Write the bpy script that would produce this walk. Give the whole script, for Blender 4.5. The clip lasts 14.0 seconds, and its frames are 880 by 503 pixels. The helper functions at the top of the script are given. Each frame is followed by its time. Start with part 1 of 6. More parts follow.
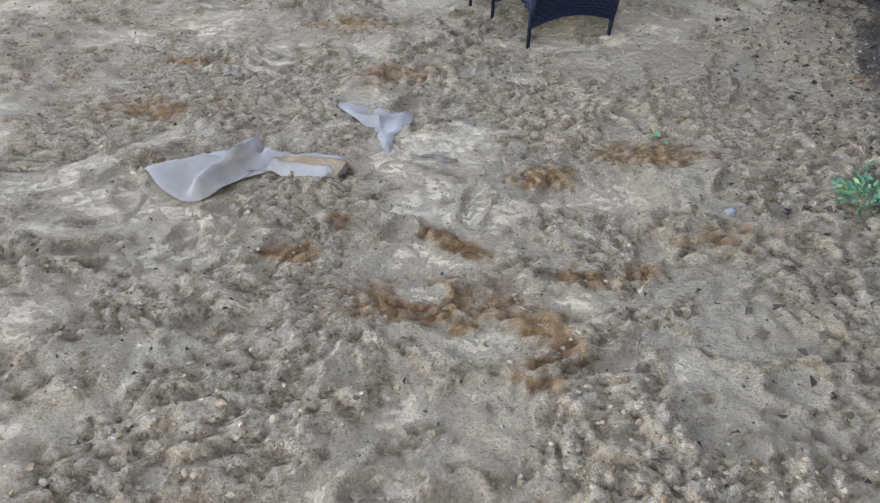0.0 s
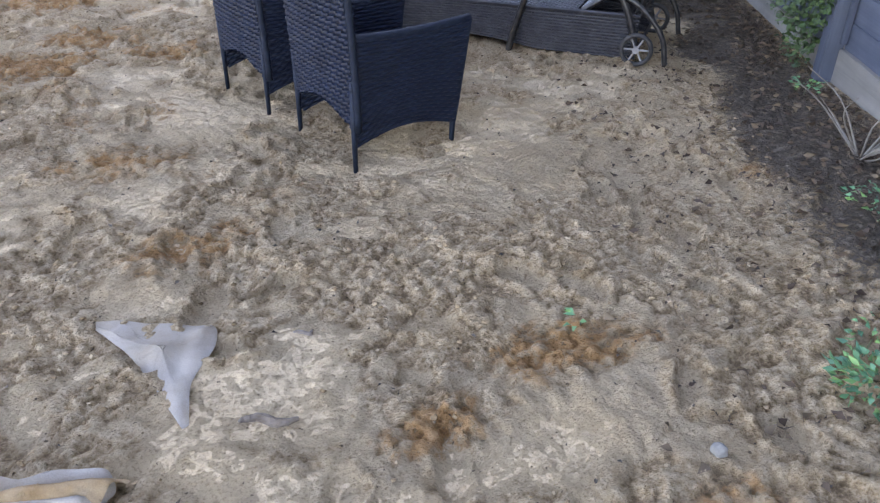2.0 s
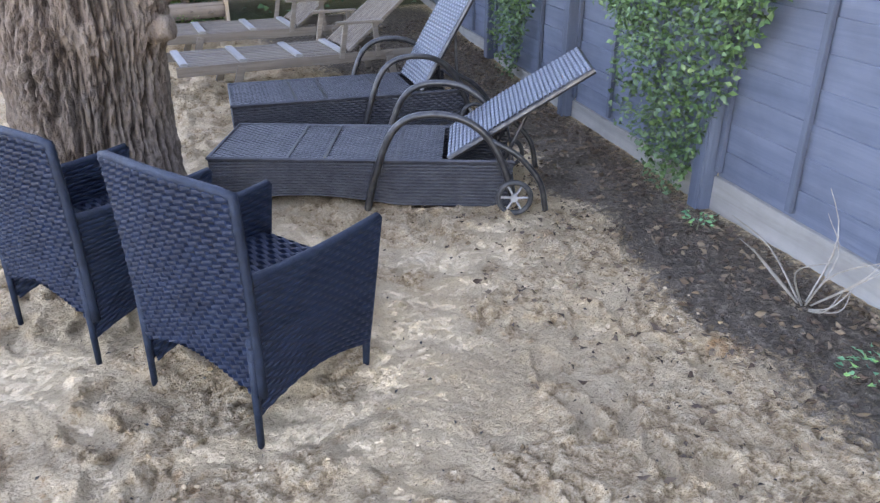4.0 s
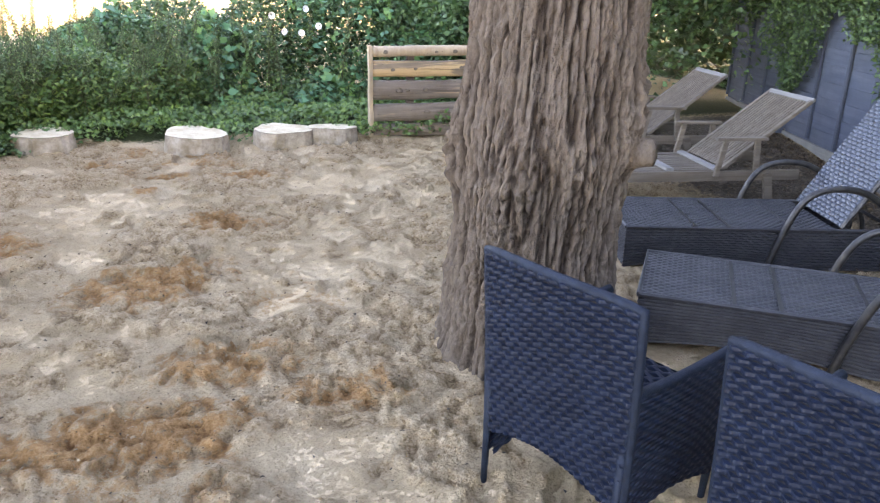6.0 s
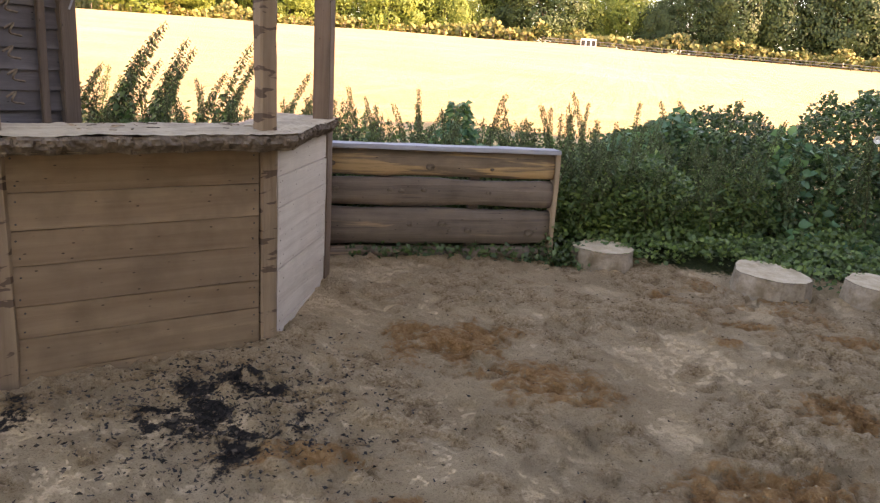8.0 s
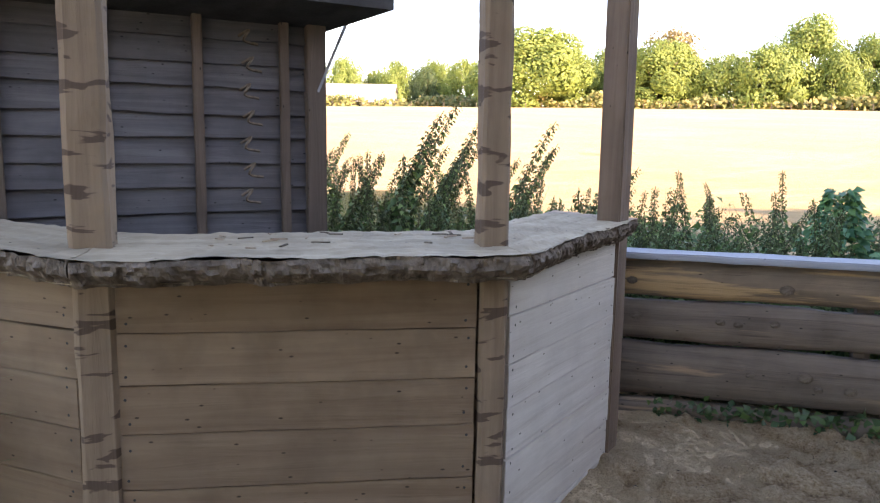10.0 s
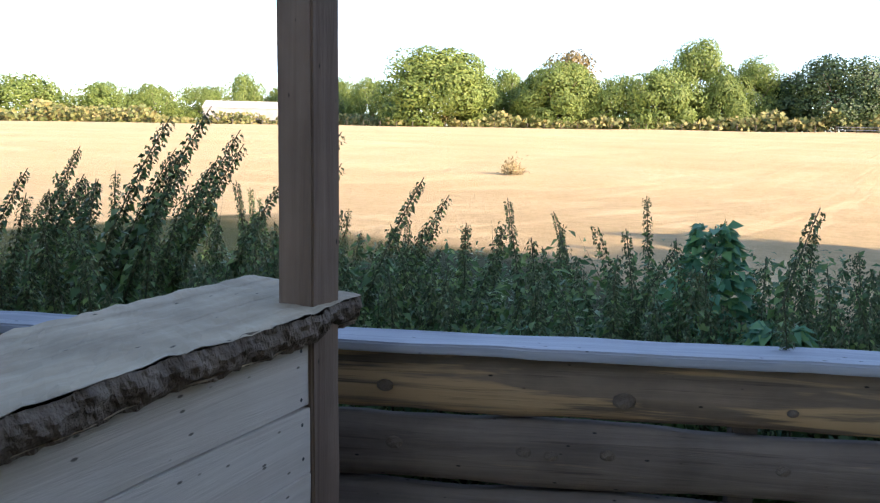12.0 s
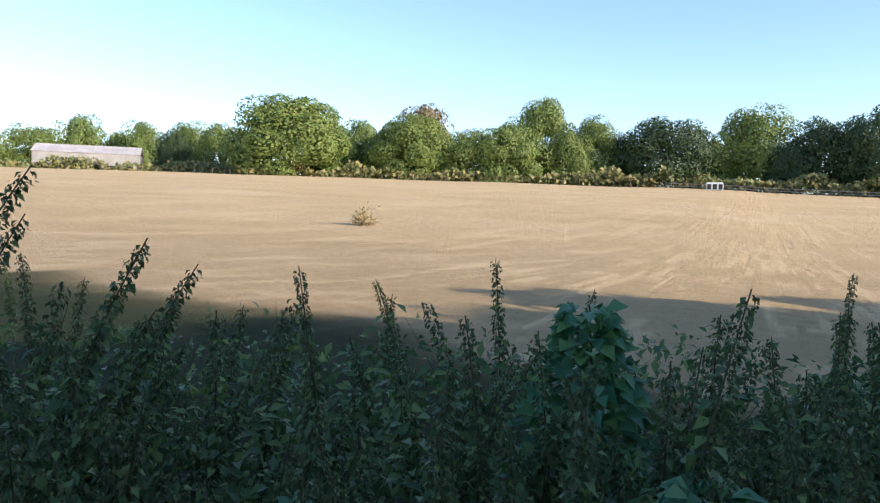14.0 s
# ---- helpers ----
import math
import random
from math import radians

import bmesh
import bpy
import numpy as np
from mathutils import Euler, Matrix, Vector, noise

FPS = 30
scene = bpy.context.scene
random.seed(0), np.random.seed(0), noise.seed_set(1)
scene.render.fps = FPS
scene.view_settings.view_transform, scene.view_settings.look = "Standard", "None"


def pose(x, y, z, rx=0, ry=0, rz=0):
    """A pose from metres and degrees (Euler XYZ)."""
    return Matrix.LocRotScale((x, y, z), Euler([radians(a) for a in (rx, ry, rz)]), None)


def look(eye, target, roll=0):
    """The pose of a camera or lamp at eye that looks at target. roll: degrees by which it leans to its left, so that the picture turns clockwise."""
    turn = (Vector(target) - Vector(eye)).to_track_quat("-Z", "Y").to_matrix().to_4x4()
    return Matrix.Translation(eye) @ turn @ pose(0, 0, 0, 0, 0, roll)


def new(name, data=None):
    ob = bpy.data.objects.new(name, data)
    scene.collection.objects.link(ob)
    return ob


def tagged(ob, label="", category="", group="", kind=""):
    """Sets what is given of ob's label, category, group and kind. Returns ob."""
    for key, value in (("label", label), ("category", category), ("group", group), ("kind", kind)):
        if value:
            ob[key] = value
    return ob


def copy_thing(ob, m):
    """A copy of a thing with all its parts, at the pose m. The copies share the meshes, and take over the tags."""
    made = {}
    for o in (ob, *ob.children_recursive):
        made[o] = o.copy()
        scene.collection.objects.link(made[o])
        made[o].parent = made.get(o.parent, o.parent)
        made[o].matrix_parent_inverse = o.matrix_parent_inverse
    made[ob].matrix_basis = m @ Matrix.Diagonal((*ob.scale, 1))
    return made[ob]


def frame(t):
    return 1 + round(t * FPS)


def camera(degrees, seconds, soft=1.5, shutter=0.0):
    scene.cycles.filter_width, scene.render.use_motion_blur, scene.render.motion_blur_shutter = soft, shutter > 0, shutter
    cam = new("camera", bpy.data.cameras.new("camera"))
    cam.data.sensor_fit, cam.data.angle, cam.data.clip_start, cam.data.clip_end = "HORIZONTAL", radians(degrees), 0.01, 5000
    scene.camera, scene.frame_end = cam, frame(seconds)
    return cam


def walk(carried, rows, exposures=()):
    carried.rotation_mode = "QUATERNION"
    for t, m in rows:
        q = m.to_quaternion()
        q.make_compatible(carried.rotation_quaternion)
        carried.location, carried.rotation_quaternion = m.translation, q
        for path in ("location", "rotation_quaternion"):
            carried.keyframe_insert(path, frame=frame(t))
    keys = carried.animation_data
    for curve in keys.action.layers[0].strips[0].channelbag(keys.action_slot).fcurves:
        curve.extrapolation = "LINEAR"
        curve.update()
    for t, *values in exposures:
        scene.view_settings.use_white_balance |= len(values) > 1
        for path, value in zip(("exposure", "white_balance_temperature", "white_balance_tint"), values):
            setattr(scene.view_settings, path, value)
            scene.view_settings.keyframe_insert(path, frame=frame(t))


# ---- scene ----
cam = camera(61.16, 14.0, soft=1.25)
# seconds, eye x y z, yaw, pitch, roll
PATH = [
    (0, -0.051, -0.014, 1.448, -0.89, -34.82, -0.14),
    (0.5, -0.034, 0.280, 1.433, -2.59, -33.15, 0.18),
    (1, -0.030, 0.537, 1.432, -6.32, -32.88, -0.46),
    (1.5, -0.049, 0.859, 1.434, -13.99, -32.53, 0.28),
    (2, 0.002, 1.175, 1.424, -17.16, -32.21, 0.15),
    (2.5, 0.022, 1.464, 1.440, -23.13, -30.42, -0.88),
    (2.7, -0.001, 1.582, 1.449, -27.20, -29.30, -0.79),
    (4.8, -0.314, 2.646, 1.607, -37.70, -25.03, -0.33),
    (5, -0.389, 2.748, 1.605, -37.51, -24.46, -0.68),
    (5.5, -0.588, 3.067, 1.603, -30.72, -21.76, -0.55),
    (6, -0.881, 3.353, 1.631, -20.35, -20.02, -1.25),
    (6.5, -1.098, 3.591, 1.642, -12.52, -18.09, -1.16),
    (7, -1.328, 3.931, 1.617, -2.38, -15.76, -1.04),
    (7.5, -1.539, 4.212, 1.627, 7.04, -14.46, -3.10),
    (8, -1.763, 4.515, 1.607, 13.64, -13.68, -3.30),
    (8.5, -1.824, 4.851, 1.599, 26.05, -12.02, -1.83),
    (8.7, -1.837, 4.963, 1.590, 31.12, -11.44, -0.99),
    (10.8, -2.178, 6.659, 1.593, 41.28, -7.57, -1.19),
    (11, -2.196, 6.806, 1.593, 40.40, -7.38, -1.25),
    (11.5, -2.203, 7.212, 1.593, 38.65, -7.03, -1.17),
    (12, -2.324, 7.555, 1.606, 33.79, -6.81, -0.96),
    (12.5, -2.425, 7.854, 1.620, 31.08, -6.29, -0.72),
    (13, -2.504, 8.170, 1.622, 30.53, -3.94, -0.80),
    (13.5, -2.590, 8.475, 1.625, 26.19, -3.30, -1.38),
    (14, -2.690, 8.690, 1.620, 22.77, -2.74, -1.47),
]
EXPOSURES = [(0.0, 3.75, 8300, 27), (1.5, 3.72, 8700, 31), (2.5, 3.92, 8500, 33), (5.0, 4.5, 8500, 31), (6.0, 4.1, 9200, 31), (6.5, 3.65, 9800, 32), (7.0, 3.1, 11600, 34), (7.5, 2.68, 12000, 36), (8.5, 2.75, 9500, 31), (11.0, 2.4, 7800, 26), (12.0, 1.85, 6900, 18), (12.5, 1.6, 6400, 9), (13.0, 1.08, 6050, 13), (14.0, 1.0, 6150, 15)]
walk(cam, [(t, pose(x, y, z, 90 + pitch, roll, yaw)) for t, x, y, z, yaw, pitch, roll in PATH], EXPOSURES)

# ---- light ----
SUN_DIR = Vector((0.93, -0.09, 0.36)).normalized()
world = bpy.data.worlds.new("sky")
scene.world = world
world.use_nodes = True
wn = world.node_tree
sky = wn.nodes.new("ShaderNodeTexSky")
sky.sky_type = "NISHITA"
sky.sun_disc = False
sky.sun_elevation = radians(21)
sky.sun_rotation = radians(95.5)
sky.air_density, sky.dust_density, sky.ozone_density = 1.0, 0.4, 2.4
bg = wn.nodes["Background"]
bg.inputs[1].default_value = 0.15
wn.links.new(sky.outputs[0], bg.inputs[0])
sun_data = bpy.data.lights.new("sun", "SUN")
sun_data.energy, sun_data.angle, sun_data.color = 3.7, radians(0.55), (1.0, 0.86, 0.66)
sun = new("sun", sun_data)
sun.matrix_world = look(SUN_DIR * 60, (0, 0, 0))


# ---- materials ----
def mat(name, rough=0.8, metal=0.0, spec=0.3):
    m = bpy.data.materials.new(name)
    m.use_nodes = True
    nt = m.node_tree
    b = nt.nodes["Principled BSDF"]
    b.inputs["Roughness"].default_value = rough
    b.inputs["Metallic"].default_value = metal
    b.inputs["Specular IOR Level"].default_value = spec
    return m, nt, b


def coords(nt, scale=(1, 1, 1), kind="Object"):
    tc = nt.nodes.new("ShaderNodeTexCoord")
    mp = nt.nodes.new("ShaderNodeMapping")
    mp.inputs["Scale"].default_value = scale
    nt.links.new(tc.outputs[kind], mp.inputs[0])
    return mp.outputs[0]


def noise_tex(nt, vec, scale, detail=4.0, rough=0.6, distort=0.0):
    n = nt.nodes.new("ShaderNodeTexNoise")
    n.inputs["Scale"].default_value, n.inputs["Detail"].default_value = scale, detail
    n.inputs["Roughness"].default_value, n.inputs["Distortion"].default_value = rough, distort
    nt.links.new(vec, n.inputs["Vector"])
    return n.outputs["Fac"]


def ramp(nt, fac, stops):
    r = nt.nodes.new("ShaderNodeValToRGB")
    e = r.color_ramp.elements
    while len(e) < len(stops):
        e.new(0.5)
    for k, (p, c) in enumerate(stops):
        e[k].position = p
        e[k].color = (*c, 1) if len(c) == 3 else c
    nt.links.new(fac, r.inputs[0])
    return r.outputs[0]


def mix(nt, fac, a, b, blend="MIX"):
    m = nt.nodes.new("ShaderNodeMix")
    m.data_type, m.blend_type = "RGBA", blend
    for sock, v in ((m.inputs[0], fac), (m.inputs[6], a), (m.inputs[7], b)):
        if isinstance(v, (float, int)):
            sock.default_value = v
        elif isinstance(v, tuple):
            sock.default_value = (*v, 1)
        else:
            nt.links.new(v, sock)
    return m.outputs[2]


def math_node(nt, op, a, b=0.0, clamp=False):
    m = nt.nodes.new("ShaderNodeMath")
    m.operation, m.use_clamp = op, clamp
    for sock, v in ((m.inputs[0], a), (m.inputs[1], b)):
        if isinstance(v, (float, int)):
            sock.default_value = v
        else:
            nt.links.new(v, sock)
    return m.outputs[0]


def bump(nt, b, height, strength=0.5, dist=0.01):
    n = nt.nodes.new("ShaderNodeBump")
    n.inputs["Strength"].default_value, n.inputs["Distance"].default_value = strength, dist
    nt.links.new(height, n.inputs["Height"])
    nt.links.new(n.outputs[0], b.inputs["Normal"])


def attr(nt, name):
    a = nt.nodes.new("ShaderNodeAttribute")
    a.attribute_name = name
    return a.outputs["Fac"]


def grey(v):
    return (v, v, v)


def wood(name, dark, light, along=0, grain=1.0, rough=0.75, knots=True, stain=0.4):
    """Wood with the grain along one local axis."""
    m, nt, b = mat(name, rough, 0, 0.25)
    info = nt.nodes.new("ShaderNodeObjectInfo")
    tc = nt.nodes.new("ShaderNodeTexCoord")
    shift = nt.nodes.new("ShaderNodeVectorMath")
    shift.operation = "MULTIPLY_ADD"
    comb = nt.nodes.new("ShaderNodeCombineXYZ")
    for k in range(3):
        nt.links.new(info.outputs["Random"], comb.inputs[k])
    nt.links.new(comb.outputs[0], shift.inputs[0])
    shift.inputs[1].default_value = (17.0, 29.0, 41.0)
    nt.links.new(tc.outputs["Object"], shift.inputs[2])
    mp = nt.nodes.new("ShaderNodeMapping")
    sc = [26.0 * grain] * 3
    sc[along] = 1.3 * grain
    mp.inputs["Scale"].default_value = sc
    nt.links.new(shift.outputs[0], mp.inputs[0])
    g = noise_tex(nt, mp.outputs[0], 1.0, 6, 0.65, 0.6)
    blot = noise_tex(nt, shift.outputs[0], 4.5, 4, 0.6)
    tone = ramp(nt, g, [(0.3, dark), (0.72, light)])
    tone = mix(nt, ramp(nt, blot, [(0.42, grey(0.0)), (0.75, grey(stain))]), tone, tuple(0.42 * c for c in dark))
    tone = mix(nt, math_node(nt, "MULTIPLY", info.outputs["Random"], 0.35), tone, tuple(0.7 * c + 0.02 for c in dark))
    if knots:
        vo = nt.nodes.new("ShaderNodeTexVoronoi")
        mp2 = nt.nodes.new("ShaderNodeMapping")
        sk = [5.5] * 3
        sk[along] = 2.4
        mp2.inputs["Scale"].default_value = sk
        nt.links.new(shift.outputs[0], mp2.inputs[0])
        nt.links.new(mp2.outputs[0], vo.inputs["Vector"])
        k = ramp(nt, vo.outputs["Distance"], [(0.055, grey(1.0)), (0.10, grey(0.0))])
        tone = mix(nt, k, tone, tuple(0.25 * c for c in dark))
    nt.links.new(tone, b.inputs["Base Color"])
    bump(nt, b, g, 0.9, 0.008)
    return m


def leaf_mat(name, a, b_, c, rough=0.45, trans=0.25):
    m, nt, b = mat(name, rough, 0, 0.4)
    geo = nt.nodes.new("ShaderNodeNewGeometry")
    col = ramp(nt, geo.outputs["Random Per Island"], [(0.0, a), (0.55, b_), (1.0, c)])
    n = noise_tex(nt, coords(nt), 1.6, 3)
    col = mix(nt, ramp(nt, n, [(0.35, grey(0.0)), (0.7, grey(0.35))]), col, tuple(0.7 * v for v in a))
    nt.links.new(col, b.inputs["Base Color"])
    tr = nt.nodes.new("ShaderNodeBsdfTranslucent")
    nt.links.new(col, tr.inputs["Color"])
    ms = nt.nodes.new("ShaderNodeMixShader")
    ms.inputs[0].default_value = trans
    nt.links.new(b.outputs[0], ms.inputs[1])
    nt.links.new(tr.outputs[0], ms.inputs[2])
    nt.links.new(ms.outputs[0], nt.nodes["Material Output"].inputs[0])
    return m


def plain(name, base, other, scale=8.0, rough=0.7, metal=0.0, relief=0.3, dist=0.003, spec=0.3, fine=90.0):
    m, nt, b = mat(name, rough, metal, spec)
    v = coords(nt)
    n1, n2 = noise_tex(nt, v, scale, 5), noise_tex(nt, v, fine, 3)
    c = ramp(nt, n1, [(0.35, base), (0.68, other)])
    c = mix(nt, ramp(nt, n2, [(0.4, grey(0.0)), (0.8, grey(0.35))]), c, tuple(0.5 * x for x in base))
    nt.links.new(c, b.inputs["Base Color"])
    bump(nt, b, n2, relief, dist)
    return m


def ground_material():
    m, nt, b = mat("ground", 0.95, 0, 0.1)
    v = coords(nt)
    soil, field, burn, damp, green, crumbly, grain = [attr(nt, k) for k in ("soil", "field", "burn", "damp", "green", "crumbly", "grain")]
    fine, mid, big = noise_tex(nt, v, 260, 3, 0.7), noise_tex(nt, v, 30, 7, 0.72), noise_tex(nt, v, 2.2, 5, 0.6)
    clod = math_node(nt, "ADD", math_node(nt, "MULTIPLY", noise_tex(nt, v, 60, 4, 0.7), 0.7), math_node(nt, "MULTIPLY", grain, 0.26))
    loose = math_node(nt, "ADD", crumbly, math_node(nt, "MULTIPLY", math_node(nt, "SUBTRACT", mid, 0.5), 1.8), True)
    sand = ramp(nt, big, [(0.3, (0.49, 0.348, 0.208)), (0.52, (0.54, 0.395, 0.245)), (0.75, (0.575, 0.435, 0.285))])
    # low relief darkened: shade of the hollows put into the sand colour
    sand = mix(nt, ramp(nt, mid, [(0.36, grey(0.5)), (0.5, grey(0.0))]), sand, (0.43, 0.30, 0.185))
    # loose sand tone; gaps between crumbs carry painted shade, tops stay pale
    turned_shade = ramp(nt, clod, [(0.32, (0.20, 0.122, 0.064)), (0.43, (0.45, 0.30, 0.17)), (0.58, (0.63, 0.47, 0.305))])
    sand = mix(nt, ramp(nt, loose, [(0.38, grey(0.0)), (0.60, grey(0.85))]), sand, turned_shade)
    sand = mix(nt, ramp(nt, noise_tex(nt, v, 130, 3, 0.65), [(0.36, grey(0.6)), (0.47, grey(0.0))]), sand, (0.25, 0.16, 0.09))
    # damp orange tone, its low spots darkened again as painted shade
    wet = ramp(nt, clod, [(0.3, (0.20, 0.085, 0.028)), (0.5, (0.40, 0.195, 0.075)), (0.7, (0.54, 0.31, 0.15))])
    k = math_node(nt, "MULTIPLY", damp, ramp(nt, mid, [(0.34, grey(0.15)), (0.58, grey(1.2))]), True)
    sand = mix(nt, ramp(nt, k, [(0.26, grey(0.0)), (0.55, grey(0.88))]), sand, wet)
    speck = ramp(nt, noise_tex(nt, v, 55, 2, 0.5), [(0.715, grey(0.0)), (0.75, grey(0.85))])
    sand = mix(nt, speck, sand, (0.07, 0.05, 0.035))
    dirt = ramp(nt, mid, [(0.3, (0.045, 0.036, 0.028)), (0.55, (0.14, 0.108, 0.08)), (0.72, (0.30, 0.235, 0.175))])
    e = math_node(nt, "ADD", soil, math_node(nt, "MULTIPLY", math_node(nt, "SUBTRACT", mid, 0.5), 1.1), True)
    col = mix(nt, ramp(nt, e, [(0.4, grey(0.0)), (0.62, grey(1.0))]), sand, dirt)
    coal = ramp(nt, mid, [(0.4, (0.012, 0.011, 0.010)), (0.75, (0.07, 0.06, 0.055))])
    e2 = math_node(nt, "ADD", burn, math_node(nt, "MULTIPLY", math_node(nt, "SUBTRACT", mid, 0.5), 1.5), True)
    col = mix(nt, ramp(nt, e2, [(0.42, grey(0.0)), (0.6, grey(1.0))]), col, coal)
    gcol = ramp(nt, mid, [(0.3, (0.02, 0.03, 0.012)), (0.7, (0.06, 0.075, 0.03))])
    e3 = math_node(nt, "ADD", green, math_node(nt, "MULTIPLY", math_node(nt, "SUBTRACT", mid, 0.5), 0.8), True)
    col = mix(nt, ramp(nt, e3, [(0.4, grey(0.0)), (0.6, grey(1.0))]), col, gcol)
    fl = noise_tex(nt, coords(nt, (0.25, 0.6, 1)), 0.25, 6, 0.65)
    ff = noise_tex(nt, coords(nt, (1, 1, 1)), 3.2, 6, 0.75)
    fc = ramp(nt, fl, [(0.3, (0.58, 0.41, 0.22)), (0.55, (0.66, 0.475, 0.265)), (0.75, (0.70, 0.53, 0.32))])
    fc = mix(nt, ramp(nt, ff, [(0.35, grey(0.55)), (0.6, grey(0.0))]), fc, (0.46, 0.34, 0.17))
    col = mix(nt, field, col, fc)
    nt.links.new(col, b.inputs["Base Color"])
    h = math_node(nt, "ADD", math_node(nt, "MULTIPLY", mid, 0.8), math_node(nt, "MULTIPLY", clod, 0.75))
    h = math_node(nt, "ADD", h, math_node(nt, "MULTIPLY", fine, 0.25))
    h = math_node(nt, "MULTIPLY", h, math_node(nt, "ADD", math_node(nt, "MULTIPLY", loose, 0.8), 0.3))
    bump(nt, b, h, 1.0, 0.045)
    return m


M_GROUND = ground_material()
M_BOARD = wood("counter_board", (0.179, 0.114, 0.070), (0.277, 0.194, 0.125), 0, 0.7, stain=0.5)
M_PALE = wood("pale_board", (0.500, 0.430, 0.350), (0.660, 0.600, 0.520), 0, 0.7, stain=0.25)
M_POSTW = wood("post_wood", (0.33, 0.23, 0.15), (0.48, 0.36, 0.25), 2, 0.8, stain=0.5)


def rung_post():
    m = wood("debarked_post", (0.20, 0.135, 0.088), (0.32, 0.23, 0.155), 2, 0.8, 0.8, False, 0.35)
    nt = m.node_tree
    b = nt.nodes["Principled BSDF"]
    old = b.inputs["Base Color"].links[0].from_socket
    n = noise_tex(nt, coords(nt, (7, 7, 24)), 1.0, 3, 0.5, 0.4)
    nt.links.new(mix(nt, ramp(nt, n, [(0.57, grey(0.0)), (0.60, grey(0.92))]), old, (0.085, 0.055, 0.04)), b.inputs["Base Color"])
    return m


M_RUNG = rung_post()
M_TOPW = wood("top_wood", (0.30, 0.225, 0.145), (0.52, 0.415, 0.285), 0, 0.6, stain=0.6)
M_DARKP = wood("brown_post_wood", (0.13, 0.085, 0.06), (0.24, 0.165, 0.12), 2, 0.8, stain=0.3)
M_BARK = plain("bark", (0.13, 0.10, 0.075), (0.30, 0.24, 0.19), 9, 0.95, 0, 0.9, 0.012, 0.1, 45)
M_EDGE = plain("bark_edge", (0.10, 0.075, 0.055), (0.24, 0.19, 0.15), 14, 0.95, 0, 1.0, 0.012, 0.1, 60)


def log_material(name, worn, fresh, share):
    """Debarked log: grey-brown weathered skin, streaks of fresher orange wood, drying cracks."""
    m = wood(name, tuple(0.45 * c for c in worn), worn, 0, 0.75, 0.7, True, 0.45)
    nt = m.node_tree
    b = nt.nodes["Principled BSDF"]
    old = b.inputs["Base Color"].links[0].from_socket
    info = nt.nodes.new("ShaderNodeObjectInfo")
    tc = nt.nodes.new("ShaderNodeTexCoord")
    mp = nt.nodes.new("ShaderNodeMapping")
    mp.inputs["Scale"].default_value = (0.9, 7.0, 11.0)
    comb = nt.nodes.new("ShaderNodeCombineXYZ")
    nt.links.new(math_node(nt, "MULTIPLY", info.outputs["Random"], 37.0), comb.inputs[2])
    nt.links.new(comb.outputs[0], mp.inputs["Location"])
    nt.links.new(tc.outputs["Object"], mp.inputs[0])
    streak = noise_tex(nt, mp.outputs[0], 1.0, 5, 0.6, 0.8)
    col = mix(nt, ramp(nt, streak, [(share, grey(0.0)), (share + 0.07, grey(0.85))]), old, fresh)
    fine = noise_tex(nt, coords(nt, (1.4, 40, 70)), 1.0, 4, 0.65, 0.4)
    col = mix(nt, ramp(nt, fine, [(0.33, grey(0.7)), (0.43, grey(0.0))]), col, (0.07, 0.048, 0.036))
    nt.links.new(col, b.inputs["Base Color"])
    return m


M_LOG = log_material("log_brown", (0.27, 0.205, 0.16), (0.37, 0.245, 0.155), 0.63)
M_LOGO = log_material("log_orange", (0.32, 0.23, 0.16), (0.52, 0.335, 0.17), 0.48)
M_CAP = wood("weathered_plank", (0.25, 0.262, 0.285), (0.44, 0.455, 0.485), 0, 0.6, stain=0.2)
M_GREYW = wood("grey_teak", (0.096, 0.073, 0.055), (0.186, 0.151, 0.119), 0, 1.0, stain=0.35, knots=False)
M_SHED = wood("shed_board", (0.068, 0.064, 0.070), (0.145, 0.14, 0.15), 0, 0.7, stain=0.45)
M_SHEDB = wood("shed_batten", (0.085, 0.06, 0.047), (0.155, 0.115, 0.09), 2, 0.8, stain=0.3)
M_FENCE = wood("fence_panel", (0.054, 0.068, 0.095), (0.102, 0.119, 0.153), 0, 0.5, knots=False, stain=0.35)
M_FENCEP = wood("fence_post", (0.040, 0.050, 0.072), (0.079, 0.094, 0.119), 2, 0.6, knots=False, stain=0.3)
M_STUMP = plain("cut_wood", (0.44, 0.34, 0.22), (0.62, 0.52, 0.38), 7, 0.85, 0, 0.5, 0.006)
M_RATTAN = plain("blue_black_rattan", (0.0038, 0.0075, 0.017), (0.0085, 0.0155, 0.032), 16, 0.45, 0, 0.2, 0.001, 0.2)
M_RATB = plain("brown_black_rattan", (0.016, 0.017, 0.021), (0.045, 0.044, 0.048), 12, 0.5, 0, 0.5, 0.003, 0.35, 120)
M_TUBE = plain("black_metal", (0.022, 0.022, 0.024), (0.07, 0.065, 0.06), 20, 0.4, 0.6, 0.2, 0.001, 0.5)
M_RUBBER = plain("black_plastic", (0.018, 0.018, 0.018), (0.06, 0.055, 0.05), 15, 0.6)
M_CLOTH = plain("dirty_cloth", (0.44, 0.36, 0.275), (0.56, 0.50, 0.43), 6, 0.95, 0, 0.5, 0.002, 0.1, 300)
M_CLOTHB = plain("sandy_cloth", (0.42, 0.26, 0.13), (0.56, 0.42, 0.27), 9, 0.95, 0, 0.5, 0.002, 0.1, 300)
M_STONE = plain("pale_stone", (0.158, 0.146, 0.123), (0.229, 0.211, 0.185), 30, 0.9)
